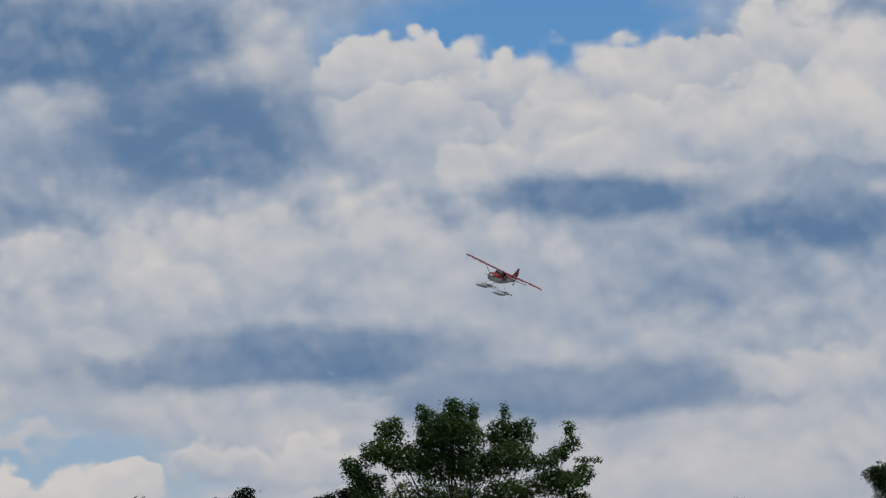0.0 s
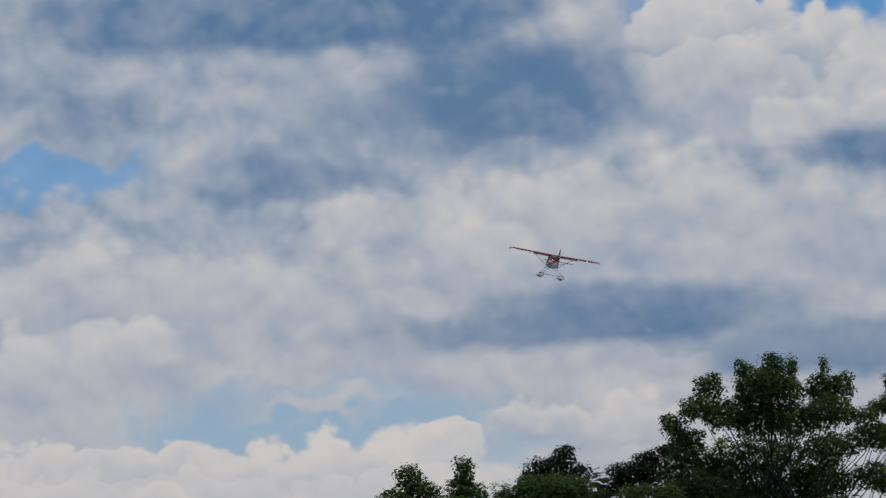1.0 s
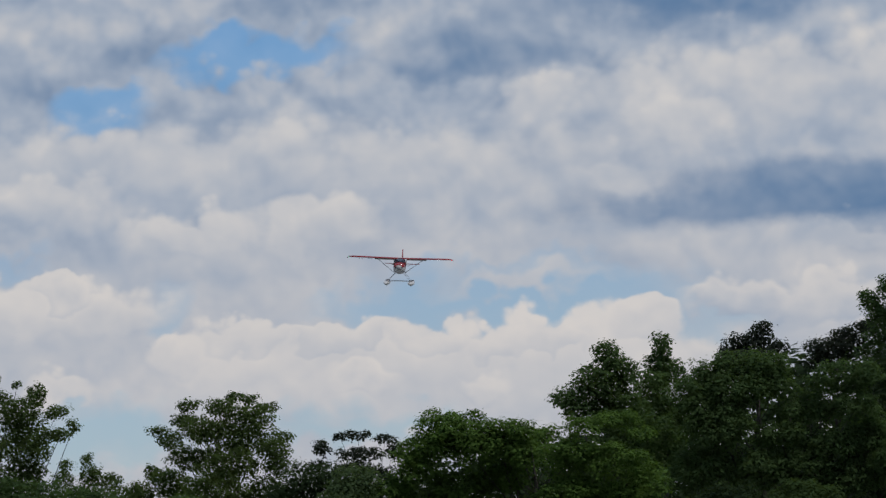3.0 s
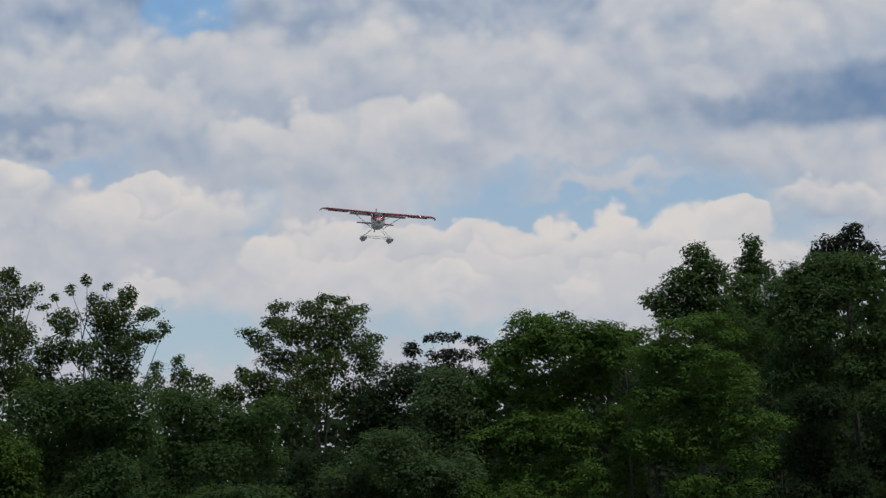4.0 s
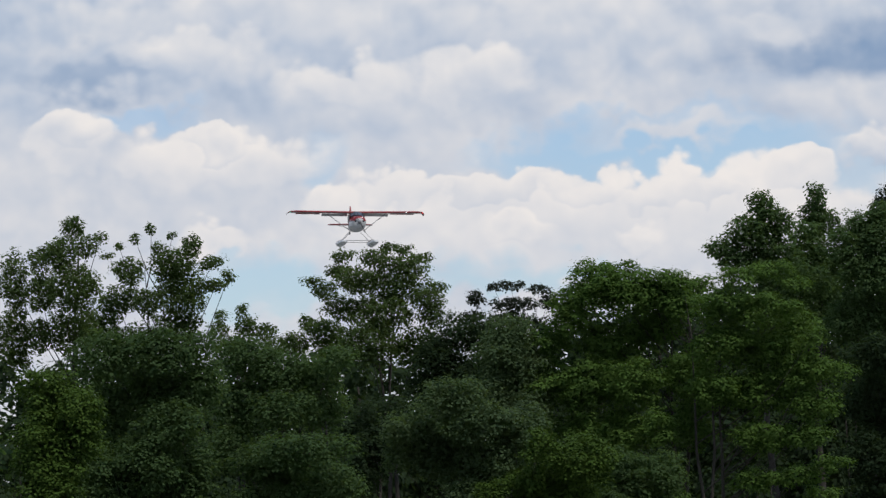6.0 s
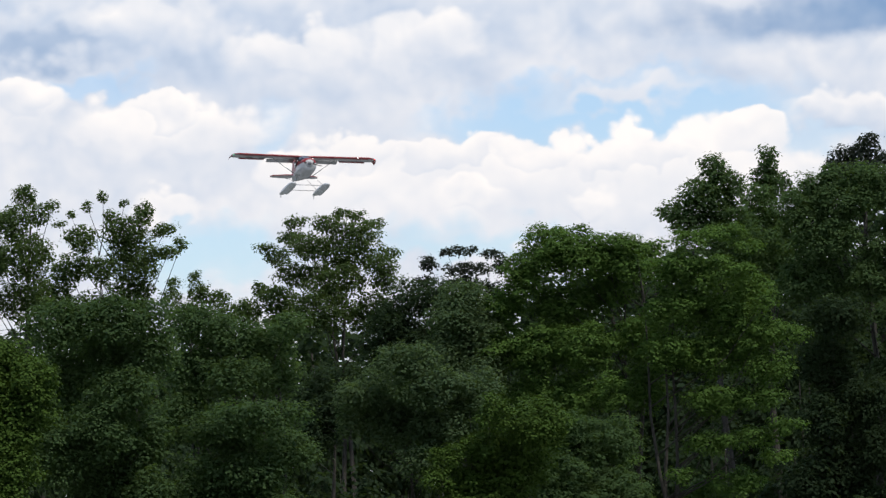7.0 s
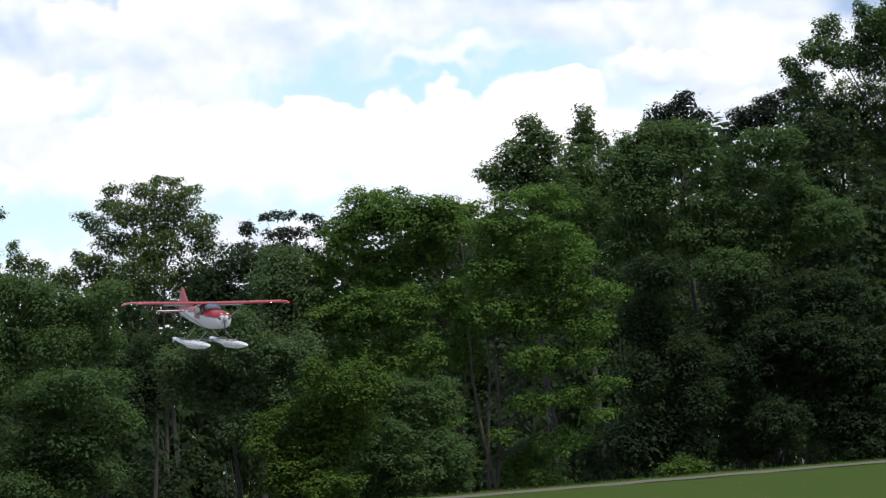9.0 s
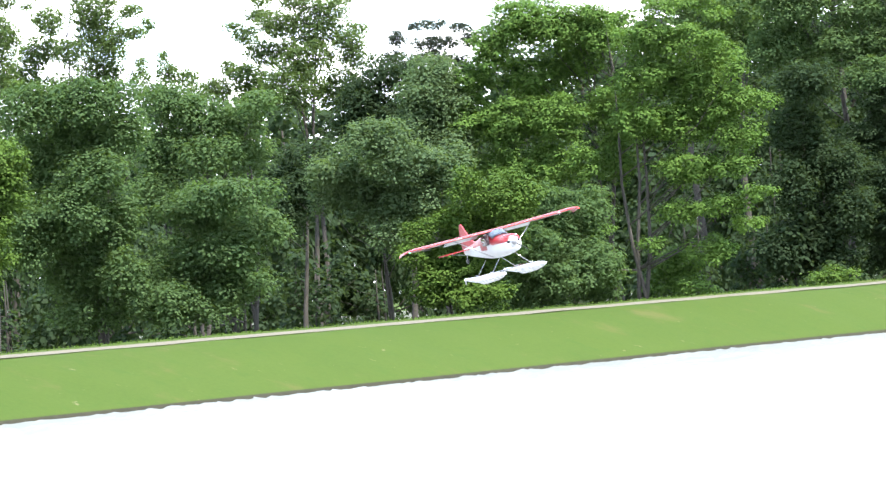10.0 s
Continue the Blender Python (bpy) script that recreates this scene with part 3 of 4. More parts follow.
def plant_left():
    tree("poplar_tree", "slender open-crowned green tree rising above the wood", "tree", -5.45, 26, "airy", "poplar", 200, stems=1, masses=[
        (-5.45, 4.35, 0.16, 0.20), (-5.62, 3.95, 0.24, 0.27), (-5.89, 3.96, 0.16, 0.16), (-5.29, 4.08, 0.17, 0.16), (-5.11, 4.21, 0.11, 0.08),
        (-5.47, 3.52, 0.34, 0.34), (-5.88, 3.53, 0.21, 0.32), (-5.51, 3.05, 0.36, 0.30), (-5.92, 3, 0.16, 0.27), (-6.22, 3.68, 0.21, 0.43),
        (-6.24, 2.97, 0.25, 0.43),
    ])
    tree("poplar_tree", "many-stemmed open-crowned green tree rising above the wood", "tree", -4.36, 26, "airy", "poplar", 201, stems=3, masses=[
        (-4.46, 4.25, 0.08, 0.09), (-4.2, 4.2, 0.07, 0.05), (-4.67, 4.17, 0.06, 0.09), (-4.88, 4.09, 0.06, 0.06), (-5.01, 3.97, 0.10, 0.05),
        (-4.39, 4.01, 0.09, 0.10), (-3.96, 4.03, 0.13, 0.16), (-4.77, 3.74, 0.21, 0.20), (-4.21, 3.81, 0.30, 0.24), (-3.71, 3.81, 0.17, 0.12),
        (-3.51, 3.64, 0.10, 0.11), (-3.67, 3.54, 0.14, 0.11), (-4.1, 3.46, 0.37, 0.32), (-4.94, 3.39, 0.27, 0.24), (-4.55, 3.34, 0.21, 0.21),
        (-4.16, 3.09, 0.30, 0.26), (-5.18, 3.04, 0.30, 0.29), (-4.68, 2.88, 0.30, 0.23),
    ])
    tree("sapling", "thin young tree with sparse leaves", "tree", -3.43, 28, "airy", "poplar", 202, stems=2, masses=[
        (-3.36, 3.22, 0.10, 0.09), (-3.31, 3, 0.16, 0.16), (-3.63, 3.17, 0.10, 0.08), (-3.65, 2.98, 0.13, 0.16), (-3.5, 2.76, 0.26, 0.16),
    ])
    tree("sapling", "small rounded young tree with sparse leaves", "tree", -3.05, 27, "airy", "poplar", 203, stems=1, masses=[
        (-3.08, 2.95, 0.17, 0.13), (-3.02, 2.74, 0.23, 0.19),
    ])
    tree("sapling", "bushy young tree with loose brownish-green leaves", "tree", -2.4, 24, "airy", "poplar", 204, stems=2, masses=[
        (-2.53, 3.02, 0.14, 0.12), (-2.3, 2.88, 0.26, 0.21), (-2.69, 2.75, 0.20, 0.18), (-2.18, 2.62, 0.27, 0.21),
    ])
    tree("poplar_tree", "wide open-crowned green tree rising above the wood", "tree", -1.55, 21, "airy", "poplar", 205, stems=2, masses=[
        (-1.47, 3.95, 0.11, 0.08), (-1.29, 3.88, 0.14, 0.09), (-1.06, 3.8, 0.19, 0.08), (-2.04, 3.84, 0.16, 0.10), (-2.11, 3.67, 0.19, 0.11),
        (-1.64, 3.78, 0.21, 0.16), (-1.28, 3.67, 0.32, 0.16), (-2.43, 3.54, 0.15, 0.07), (-2.3, 3.42, 0.20, 0.14), (-1.88, 3.52, 0.29, 0.21),
        (-1.4, 3.42, 0.43, 0.25), (-0.88, 3.4, 0.17, 0.09), (-1, 3.23, 0.24, 0.16), (-2.03, 3.17, 0.29, 0.19), (-1.52, 3.06, 0.44, 0.29),
        (-0.93, 3.02, 0.21, 0.17), (-1.76, 2.71, 0.42, 0.32), (-1.16, 2.67, 0.36, 0.29),
    ])
    tree("pine_tree", "dark flat-topped pine with gaps in its crown", "tree", 0.17, 36, "umbrella", "pine", 206, stems=1, masses=[
        (-0.38, 3.23, 0.12, 0.12), (-0.43, 3.02, 0.16, 0.08), (-0.15, 3.36, 0.11, 0.06), (0.07, 3.38, 0.20, 0.08), (0.43, 3.33, 0.16, 0.08),
        (0.13, 3.14, 0.32, 0.12), (0.53, 3.15, 0.12, 0.13), (0.05, 2.96, 0.29, 0.12), (0.39, 2.84, 0.16, 0.14),
    ])
    tree("broad_tree", "dense dark green tree behind the willows", "tree", -0.43, 17, "round", "deep", 207, stems=1, masses=[
        (-0.48, 2.81, 0.39, 0.27), (-0.88, 2.5, 0.33, 0.30), (-0.09, 2.48, 0.29, 0.32), (-0.44, 2.18, 0.50, 0.30), (-1.02, 2.08, 0.36, 0.29),
    ])
    tree("willow_tree", "wide rounded grey-green willow above the bank", "tree", -0.74, 10, "round", "willow", 208, stems=2, masses=[
        (-0.74, 2.01, 0.42, 0.24), (-1.26, 1.61, 0.39, 0.29), (-0.45, 1.63, 0.47, 0.30), (-1.47, 1.27, 0.21, 0.20), (-0.83, 1.28, 0.47, 0.32),
        (-0.24, 1.09, 0.42, 0.36), (-0.61, 0.74, 0.34, 0.24), (0.09, 1.56, 0.36, 0.32),
    ])
    tree("willow_tree", "tall rounded grey-green willow above the bank", "tree", -0.01, 14, "round", "willow", 209, stems=1, masses=[
        (0.05, 2.77, 0.34, 0.27), (-0.13, 2.5, 0.33, 0.26), (0.19, 2.31, 0.36, 0.32), (-0.16, 2.09, 0.36, 0.29), (0.18, 1.84, 0.32, 0.29),
    ])
    tree("broad_tree", "tall dense rounded green tree at the wood's edge", "tree", -4.34, 11, "round", "green", 210, stems=2, masses=[
        (-4.42, 2.7, 0.42, 0.32), (-3.98, 2.75, 0.34, 0.24), (-4.53, 2.25, 0.37, 0.33), (-3.96, 2.3, 0.36, 0.32), (-4.33, 1.77, 0.44, 0.36),
        (-4.66, 1.29, 0.43, 0.39), (-4.1, 1.18, 0.37, 0.37), (-4.57, 0.57, 0.50, 0.46), (-4.08, 0.46, 0.36, 0.40), (-4.47, 0.03, 0.50, 0.24),
        (-5.12, 2.68, 0.43, 0.36), (-5.18, 1.97, 0.43, 0.43), (-5.24, 1.12, 0.43, 0.50),
    ])
    tree("broad_tree", "wide dense rounded green tree at the wood's edge", "tree", -3.04, 12, "round", "green", 211, stems=2, masses=[
        (-3.4, 2.64, 0.36, 0.27), (-2.92, 2.43, 0.42, 0.27), (-2.45, 2.31, 0.39, 0.24), (-2.19, 2.53, 0.27, 0.20), (-3.45, 2.06, 0.42, 0.32),
        (-2.88, 1.93, 0.42, 0.30), (-2.36, 1.88, 0.34, 0.27), (-3.58, 1.49, 0.36, 0.36),
    ])
    tree("broad_tree", "narrow dark green tree behind the others", "tree", -1.75, 14, "round", "deep", 212, stems=1, masses=[
        (-1.61, 1.88, 0.34, 0.19), (-1.96, 1.58, 0.30, 0.26), (-1.72, 1.42, 0.36, 0.29), (-1.96, 1.08, 0.32, 0.29),
    ])
    tree("bushy_tree", "broad low bushy green tree above the bank", "tree", -2.66, 8, "round", "green", 213, stems=2, masses=[
        (-2.62, 1.38, 0.60, 0.29), (-3.15, 1.26, 0.42, 0.34), (-2.31, 0.96, 0.40, 0.30), (-2.71, 0.69, 0.47, 0.33), (-3.32, 0.61, 0.40, 0.39),
        (-2.8, 0.2, 0.47, 0.29), (-2.37, 0.29, 0.24, 0.20), (-3.54, 0.11, 0.42, 0.33), (-3.05, -0.05, 0.43, 0.17),
    ])
    tree("leafy_shrub", "bright yellow-green leafy shrub at the wood's edge", "shrub", -5.74, 6.5, "maple", "bright", 214, stems=1, masses=[
        (-5.46, 2.07, 0.34, 0.26), (-5.46, 1.67, 0.32, 0.33), (-5.84, 2.27, 0.43, 0.36), (-5.96, 1.64, 0.43, 0.43), (-5.79, 1.05, 0.43, 0.43),
        (-6.05, 0.43, 0.43, 0.50),
    ])


def plant_maple():
    tree("maple_tree", "tall spreading bright green maple with dense clumps of leaves", "tree", 2.16, 9.5, "maple", "maple", 215, stems=2, masses=[
        (1.09, 3.52, 0.24, 0.14), (1.51, 3.55, 0.14, 0.10), (1.83, 3.39, 0.27, 0.13), (1.01, 3.2, 0.34, 0.23), (1.59, 3.12, 0.37, 0.23),
        (2.15, 3.31, 0.27, 0.14), (2.5, 3.32, 0.20, 0.11), (0.56, 2.6, 0.27, 0.24), (0.8, 2.89, 0.30, 0.23), (1.34, 2.63, 0.40, 0.27),
        (1.94, 2.72, 0.33, 0.23), (0.43, 2.12, 0.30, 0.29), (0.99, 2.08, 0.40, 0.32), (1.57, 2.08, 0.40, 0.32), (0.39, 1.61, 0.27, 0.26),
        (0.89, 1.5, 0.34, 0.29), (1.39, 1.44, 0.34, 0.32), (2.26, 2.18, 0.36, 0.29), (2.28, 1.53, 0.29, 0.33), (1.34, 3.34, 0.40, 0.17),
        (1.88, 3.17, 0.39, 0.19), (2.23, 3.03, 0.33, 0.20), (0.79, 3.12, 0.27, 0.20),
    ])
    tree("maple_tree", "tall spreading bright green maple with sunlit clumps and pale stems", "tree", 2.5, 7.6, "maple", "maple", 216, stems=3, masses=[
        (2.96, 3.36, 0.34, 0.14), (3.4, 3.44, 0.27, 0.12), (3.69, 3.24, 0.24, 0.12), (2.72, 2.99, 0.40, 0.21), (3.24, 2.92, 0.47, 0.21),
        (3.67, 2.77, 0.26, 0.16), (2.68, 2.5, 0.40, 0.26), (3.26, 2.44, 0.43, 0.26), (3.83, 2.54, 0.20, 0.16), (4.17, 2.1, 0.24, 0.17),
        (3.74, 2.12, 0.34, 0.23), (3.15, 1.91, 0.46, 0.29), (2.58, 1.95, 0.36, 0.26), (3.85, 1.69, 0.30, 0.21), (3.73, 1.3, 0.27, 0.17),
        (1.89, 1.49, 0.27, 0.26), (3.17, 1.32, 0.40, 0.24), (4, 0.96, 0.24, 0.13), (3.56, 0.81, 0.37, 0.17), (3.03, 0.8, 0.29, 0.19),
        (2.04, 0.65, 0.23, 0.13), (1.68, 0.44, 0.17, 0.09), (2.62, 0.41, 0.19, 0.14),
    ])
    tree("young_maple", "low leafy maple under the tall ones", "tree", 3.11, 7.0, "maple", "maple", 217, stems=1, masses=[
        (3.37, 0.28, 0.34, 0.20), (2.88, 0.1, 0.34, 0.23), (3.16, -0.19, 0.27, 0.16), (3.85, 0.58, 0.24, 0.14), (2.68, -0.19, 0.21, 0.13),
    ])
    tree("young_maple", "low bright green maple beside the big one", "tree", 0.12, 7.2, "maple", "bright", 218, stems=2, masses=[
        (-0.25, 0.8, 0.30, 0.16), (-0.41, 0.53, 0.20, 0.20), (0.17, 0.84, 0.29, 0.24), (0.1, 0.33, 0.40, 0.32), (0.6, 0.55, 0.40, 0.39),
        (0.91, 1.1, 0.39, 0.36), (-0.17, 0.11, 0.33, 0.30), (0.42, -0.09, 0.39, 0.26), (0.39, 1.32, 0.29, 0.24),
    ])
    tree("bushy_tree", "dark leafy thicket at the foot of the maple", "tree", 1.25, 8.5, "maple", "green", 219, stems=2, masses=[
        (1.07, 0.39, 0.40, 0.39), (0.97, -0.1, 0.40, 0.26), (1.49, 0.03, 0.40, 0.33), (1.92, 0.2, 0.36, 0.36), (1.96, -0.17, 0.36, 0.19),
        (1.52, 0.59, 0.36, 0.29), (1.26, 0.97, 0.43, 0.32), (1.87, 0.92, 0.36, 0.32),
    ])


def plant_right():
    tree("oak_tree", "tall dark green oak with a knobbly crown", "tree", 3.27, 19, "oak", "green", 220, stems=1, masses=[
        (3.3, 4.21, 0.20, 0.23), (3.12, 3.9, 0.27, 0.24), (3.52, 4.02, 0.17, 0.21), (2.73, 3.72, 0.18, 0.14), (2.9, 3.56, 0.23, 0.17),
        (3.4, 3.6, 0.36, 0.27), (3.59, 3.24, 0.50, 0.32),
    ])
    tree("oak_tree", "slim dark green oak with a knobbly crown", "tree", 3.9, 19, "oak", "green", 221, stems=1, masses=[
        (3.99, 4.37, 0.14, 0.13), (3.97, 4.1, 0.21, 0.24), (3.83, 3.75, 0.24, 0.27), (4.19, 3.94, 0.10, 0.20), (4.03, 3.42, 0.36, 0.29),
        (4, 2.92, 0.50, 0.39),
    ])
    tree("cedar_tree", "dense dark cedar with a rounded tip", "tree", 5.19, 26, "dense", "pine", 222, stems=1, masses=[
        (5.27, 4.49, 0.17, 0.10), (5.11, 4.33, 0.32, 0.14), (4.86, 4.21, 0.18, 0.10), (5.46, 4.26, 0.17, 0.10), (5.09, 4.05, 0.43, 0.21),
    ])
    tree("cedar_tree", "broad dark cedar with a rounded tip", "tree", 6.15, 27, "dense", "pine", 223, stems=1, masses=[
        (6.31, 4.38, 0.17, 0.11), (6.03, 4.19, 0.24, 0.16), (5.91, 4.02, 0.21, 0.10), (6.33, 4.16, 0.23, 0.19), (6.62, 4.43, 0.21, 0.13),
    ])
    tree("broad_tree", "tall green tree with a thick grey trunk", "tree", 5.19, 13, "round", "green", 224, stems=1, masses=[
        (5.07, 4.04, 0.47, 0.19), (4.58, 3.94, 0.30, 0.21), (4.34, 3.67, 0.29, 0.27), (4.86, 3.7, 0.42, 0.27), (5.36, 3.8, 0.30, 0.26),
        (4.67, 3.27, 0.42, 0.33), (4.41, 2.74, 0.43, 0.36),
    ])
    tree("broad_tree", "green tree with layered leaf shelves", "tree", 5.66, 12, "maple", "green", 225, stems=2, masses=[
        (6.29, 3.8, 0.47, 0.23), (5.76, 3.44, 0.47, 0.17), (6.4, 3.41, 0.36, 0.17), (5.42, 3.12, 0.34, 0.19), (6.07, 2.99, 0.46, 0.20),
        (6.63, 3.11, 0.36, 0.24), (5.7, 2.71, 0.42, 0.21), (5.13, 2.7, 0.34, 0.27), (5.67, 2.29, 0.47, 0.24), (6.41, 2.59, 0.40, 0.26),
        (6.99, 2.76, 0.40, 0.32),
    ])
    tree("tall_oak", "tall old oak with a wide open crown", "tree", 8.01, 17, "oak", "green", 226, stems=2, masses=[
        (7.15, 5.24, 0.19, 0.19), (6.98, 4.94, 0.21, 0.17), (6.63, 4.79, 0.14, 0.15), (6.82, 4.55, 0.24, 0.20), (7.59, 5.39, 0.13, 0.14),
        (7.65, 5.13, 0.21, 0.17), (7.94, 5.47, 0.14, 0.14), (7.9, 5.19, 0.27, 0.24), (8.2, 5.39, 0.09, 0.14), (8.15, 5.1, 0.16, 0.21),
        (7.31, 4.84, 0.23, 0.21), (7.72, 4.76, 0.34, 0.24), (8.2, 4.7, 0.27, 0.24), (8.6, 5.37, 0.06, 0.12), (8.58, 5.12, 0.20, 0.21),
        (8.84, 5.14, 0.16, 0.20), (8.64, 4.78, 0.30, 0.24), (9.07, 4.75, 0.21, 0.14), (9.42, 5.14, 0.09, 0.12),
    ])
    tree("tall_oak", "loosely leaved old oak beside the tallest one", "tree", 8.64, 16, "oak", "green", 227, stems=2, masses=[
        (9.44, 4.93, 0.13, 0.11), (9.27, 4.83, 0.14, 0.12), (9.64, 4.75, 0.17, 0.05), (9.56, 4.54, 0.17, 0.15), (9.21, 4.47, 0.30, 0.20),
        (8.62, 4.36, 0.34, 0.24), (9.54, 4.24, 0.17, 0.12), (9.45, 3.82, 0.27, 0.16), (9.18, 3.97, 0.30, 0.20), (8.45, 3.94, 0.40, 0.27),
        (7.61, 4.28, 0.60, 0.33), (6.9, 4.16, 0.40, 0.30), (7.58, 3.77, 0.60, 0.27), (6.86, 3.75, 0.43, 0.29), (8.43, 3.53, 0.50, 0.29),
    ])
    tree("oak_tree", "rounded dark green oak with a knobbly crown", "tree", 11.32, 26, "oak", "deep", 228, stems=1, masses=[
        (11.43, 4.05, 0.27, 0.13), (11.03, 3.95, 0.20, 0.15), (11.69, 3.91, 0.14, 0.14), (11.3, 3.73, 0.40, 0.20), (10.67, 3.61, 0.20, 0.12),
        (11.82, 3.69, 0.20, 0.13), (12.01, 3.4, 0.20, 0.13), (11.29, 3.44, 0.54, 0.20), (11.41, 3.02, 0.64, 0.29),
    ])
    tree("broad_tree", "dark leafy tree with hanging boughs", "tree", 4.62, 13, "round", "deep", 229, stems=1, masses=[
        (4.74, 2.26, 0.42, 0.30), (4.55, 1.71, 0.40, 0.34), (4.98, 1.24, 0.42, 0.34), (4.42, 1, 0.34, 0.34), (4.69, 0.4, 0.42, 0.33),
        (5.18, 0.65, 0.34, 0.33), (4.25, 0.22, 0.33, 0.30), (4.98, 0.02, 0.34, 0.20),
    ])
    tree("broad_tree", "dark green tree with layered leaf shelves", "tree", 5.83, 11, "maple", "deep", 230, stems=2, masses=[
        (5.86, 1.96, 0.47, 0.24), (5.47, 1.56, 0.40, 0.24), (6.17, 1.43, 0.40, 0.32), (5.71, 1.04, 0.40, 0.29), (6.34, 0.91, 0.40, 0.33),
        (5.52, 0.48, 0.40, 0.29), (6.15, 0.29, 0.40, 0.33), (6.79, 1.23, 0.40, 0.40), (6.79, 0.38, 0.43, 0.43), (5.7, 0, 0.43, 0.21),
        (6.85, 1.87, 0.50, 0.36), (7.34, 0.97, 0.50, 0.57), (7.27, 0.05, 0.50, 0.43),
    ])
    tree("oak_tree", "dark oak with a low spreading crown", "tree", 13.68, 26, "oak", "deep", 231, stems=1, masses=[
        (13.31, 4.4, 0.19, 0.17), (13.61, 4.24, 0.36, 0.21), (13.9, 4.31, 0.29, 0.21), (13.53, 3.98, 0.43, 0.21), (13.95, 3.88, 0.50, 0.36),
    ])


# plain crowns at the sides, and those that only fill the gaps between the others:
# name, label, category, direction, metres behind the shore, style, leaf, tip, width, share of clear stem
FILLERS = [
    ("broad_tree", "dense rounded green tree at the wood's edge", "tree", -7.4, 10, "wood", "green", 2.8, 2.2, 0.05),
    ("poplar_tree", "slender open-crowned green tree rising above the wood", "tree", -7.2, 26, "wood", "green", 4.4, 1.3, 0.35),
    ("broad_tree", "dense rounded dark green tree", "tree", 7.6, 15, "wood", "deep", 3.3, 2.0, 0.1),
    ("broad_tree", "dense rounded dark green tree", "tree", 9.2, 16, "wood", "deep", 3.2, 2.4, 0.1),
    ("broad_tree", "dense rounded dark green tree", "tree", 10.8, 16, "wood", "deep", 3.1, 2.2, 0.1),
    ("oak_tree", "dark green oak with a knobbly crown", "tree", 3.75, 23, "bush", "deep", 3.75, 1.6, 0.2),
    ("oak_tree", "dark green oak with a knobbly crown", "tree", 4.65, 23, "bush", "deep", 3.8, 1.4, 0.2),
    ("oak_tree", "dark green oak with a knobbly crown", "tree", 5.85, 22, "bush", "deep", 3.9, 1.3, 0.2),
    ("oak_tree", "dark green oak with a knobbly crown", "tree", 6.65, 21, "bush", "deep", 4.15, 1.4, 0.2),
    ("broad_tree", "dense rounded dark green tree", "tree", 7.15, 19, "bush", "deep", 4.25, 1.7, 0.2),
    # added bush, in place of a sunlit clearing seen through the trees
    ("small_bush", "small bush by the path in place of a sunlit clearing", "bush", 4.92, 6.6, "round", "bright", 0.0, 0.5, 0.02),
]


def make_trees():
    plant_left()
    plant_maple()
    plant_right()
    for i, (name, label, category, u, n, style, leaf, top, width, clear) in enumerate(FILLERS):
        tree(name, label, category, u, n, style, leaf, 40 + i, top, width, clear)
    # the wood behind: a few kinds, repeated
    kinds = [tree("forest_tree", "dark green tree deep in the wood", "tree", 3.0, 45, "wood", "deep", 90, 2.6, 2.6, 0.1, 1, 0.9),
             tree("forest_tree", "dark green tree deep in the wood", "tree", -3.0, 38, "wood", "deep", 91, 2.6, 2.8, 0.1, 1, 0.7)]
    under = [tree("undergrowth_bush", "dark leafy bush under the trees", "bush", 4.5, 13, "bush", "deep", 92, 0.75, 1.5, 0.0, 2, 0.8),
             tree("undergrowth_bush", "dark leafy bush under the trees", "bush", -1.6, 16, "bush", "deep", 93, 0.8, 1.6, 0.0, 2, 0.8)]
    rng = random.Random(5)
    tops = [(-9, 2.7), (-5, 2.8), (-2, 2.6), (0, 2.7), (2, 3.0), (4, 3.5), (6, 3.8), (8, 3.9), (9.5, 3.3), (10.8, 2.9), (12, 3.6), (18, 4.2)]
    for row, (n, drop) in enumerate(((33, 0.25), (47, 0.1), (58, 0.15))):
        for i in range(15):
            u = -8.5 + 1.75 * i + 0.6 * row + rng.uniform(-0.3, 0.3)
            want = np.interp(u, *zip(*tops)) - drop - rng.uniform(0, 0.35)
            at = bearing(u, n)
            kind = kinds[rng.random() < 0.4]
            own = 10.0 if kind is kinds[0] else 8.4
            grow = (at.length * math.tan(radians(want)) + EYE - 0.6) / own
            ob = copy_thing(kind, pose(at.x, at.y, 0.6, 0, 0, rng.uniform(-25, 25)))
            ob.scale = (grow, grow, grow)
    for i in range(51):
        at = bearing(-7.5 + 1.3 * (i % 17) + 0.45 * (i // 17) + rng.uniform(-0.25, 0.25), (15, 27, 22)[i // 17] + rng.uniform(-1, 4))
        if -2.6 < math.degrees(math.atan2(at.x, at.y)) < 0.6:
            at = bearing(math.degrees(math.atan2(at.x, at.y)), 30 + i % 4)
        ob = copy_thing(under[i % 2], pose(at.x, at.y, 0.55, 0, 0, rng.uniform(0, 360)))
        ob.scale = (1.0, 1.0, rng.uniform(0.8, 1.4) if i < 17 else rng.uniform(1.6, 2.4))


make_trees()


def make_weeds():
    """Loose tufts along the water's edge, by the path and on the bank."""
    rng = np.random.RandomState(8)
    for name, label, mat, count, low, high, size in (("path_grass", "longer grass along the far edge of the path", LEAF["bright"], 2600, 4.7, 5.5, 0.06),):
        s, n = rng.uniform(-25, 75, count), rng.uniform(low, high, count)
        pts = np.array([spot(a, b + waver(a, b), land_height(b) + 0.02 + 0.02 * rng.uniform()) for a, b in zip(s, n)])
        nor = rng.normal(size=(count, 3)) * np.array((1, 1, 0.25))
        tagged(new(name, leaf_mesh(name, pts, nor, size, rng, mat)), label, "grass", kind="stuff")


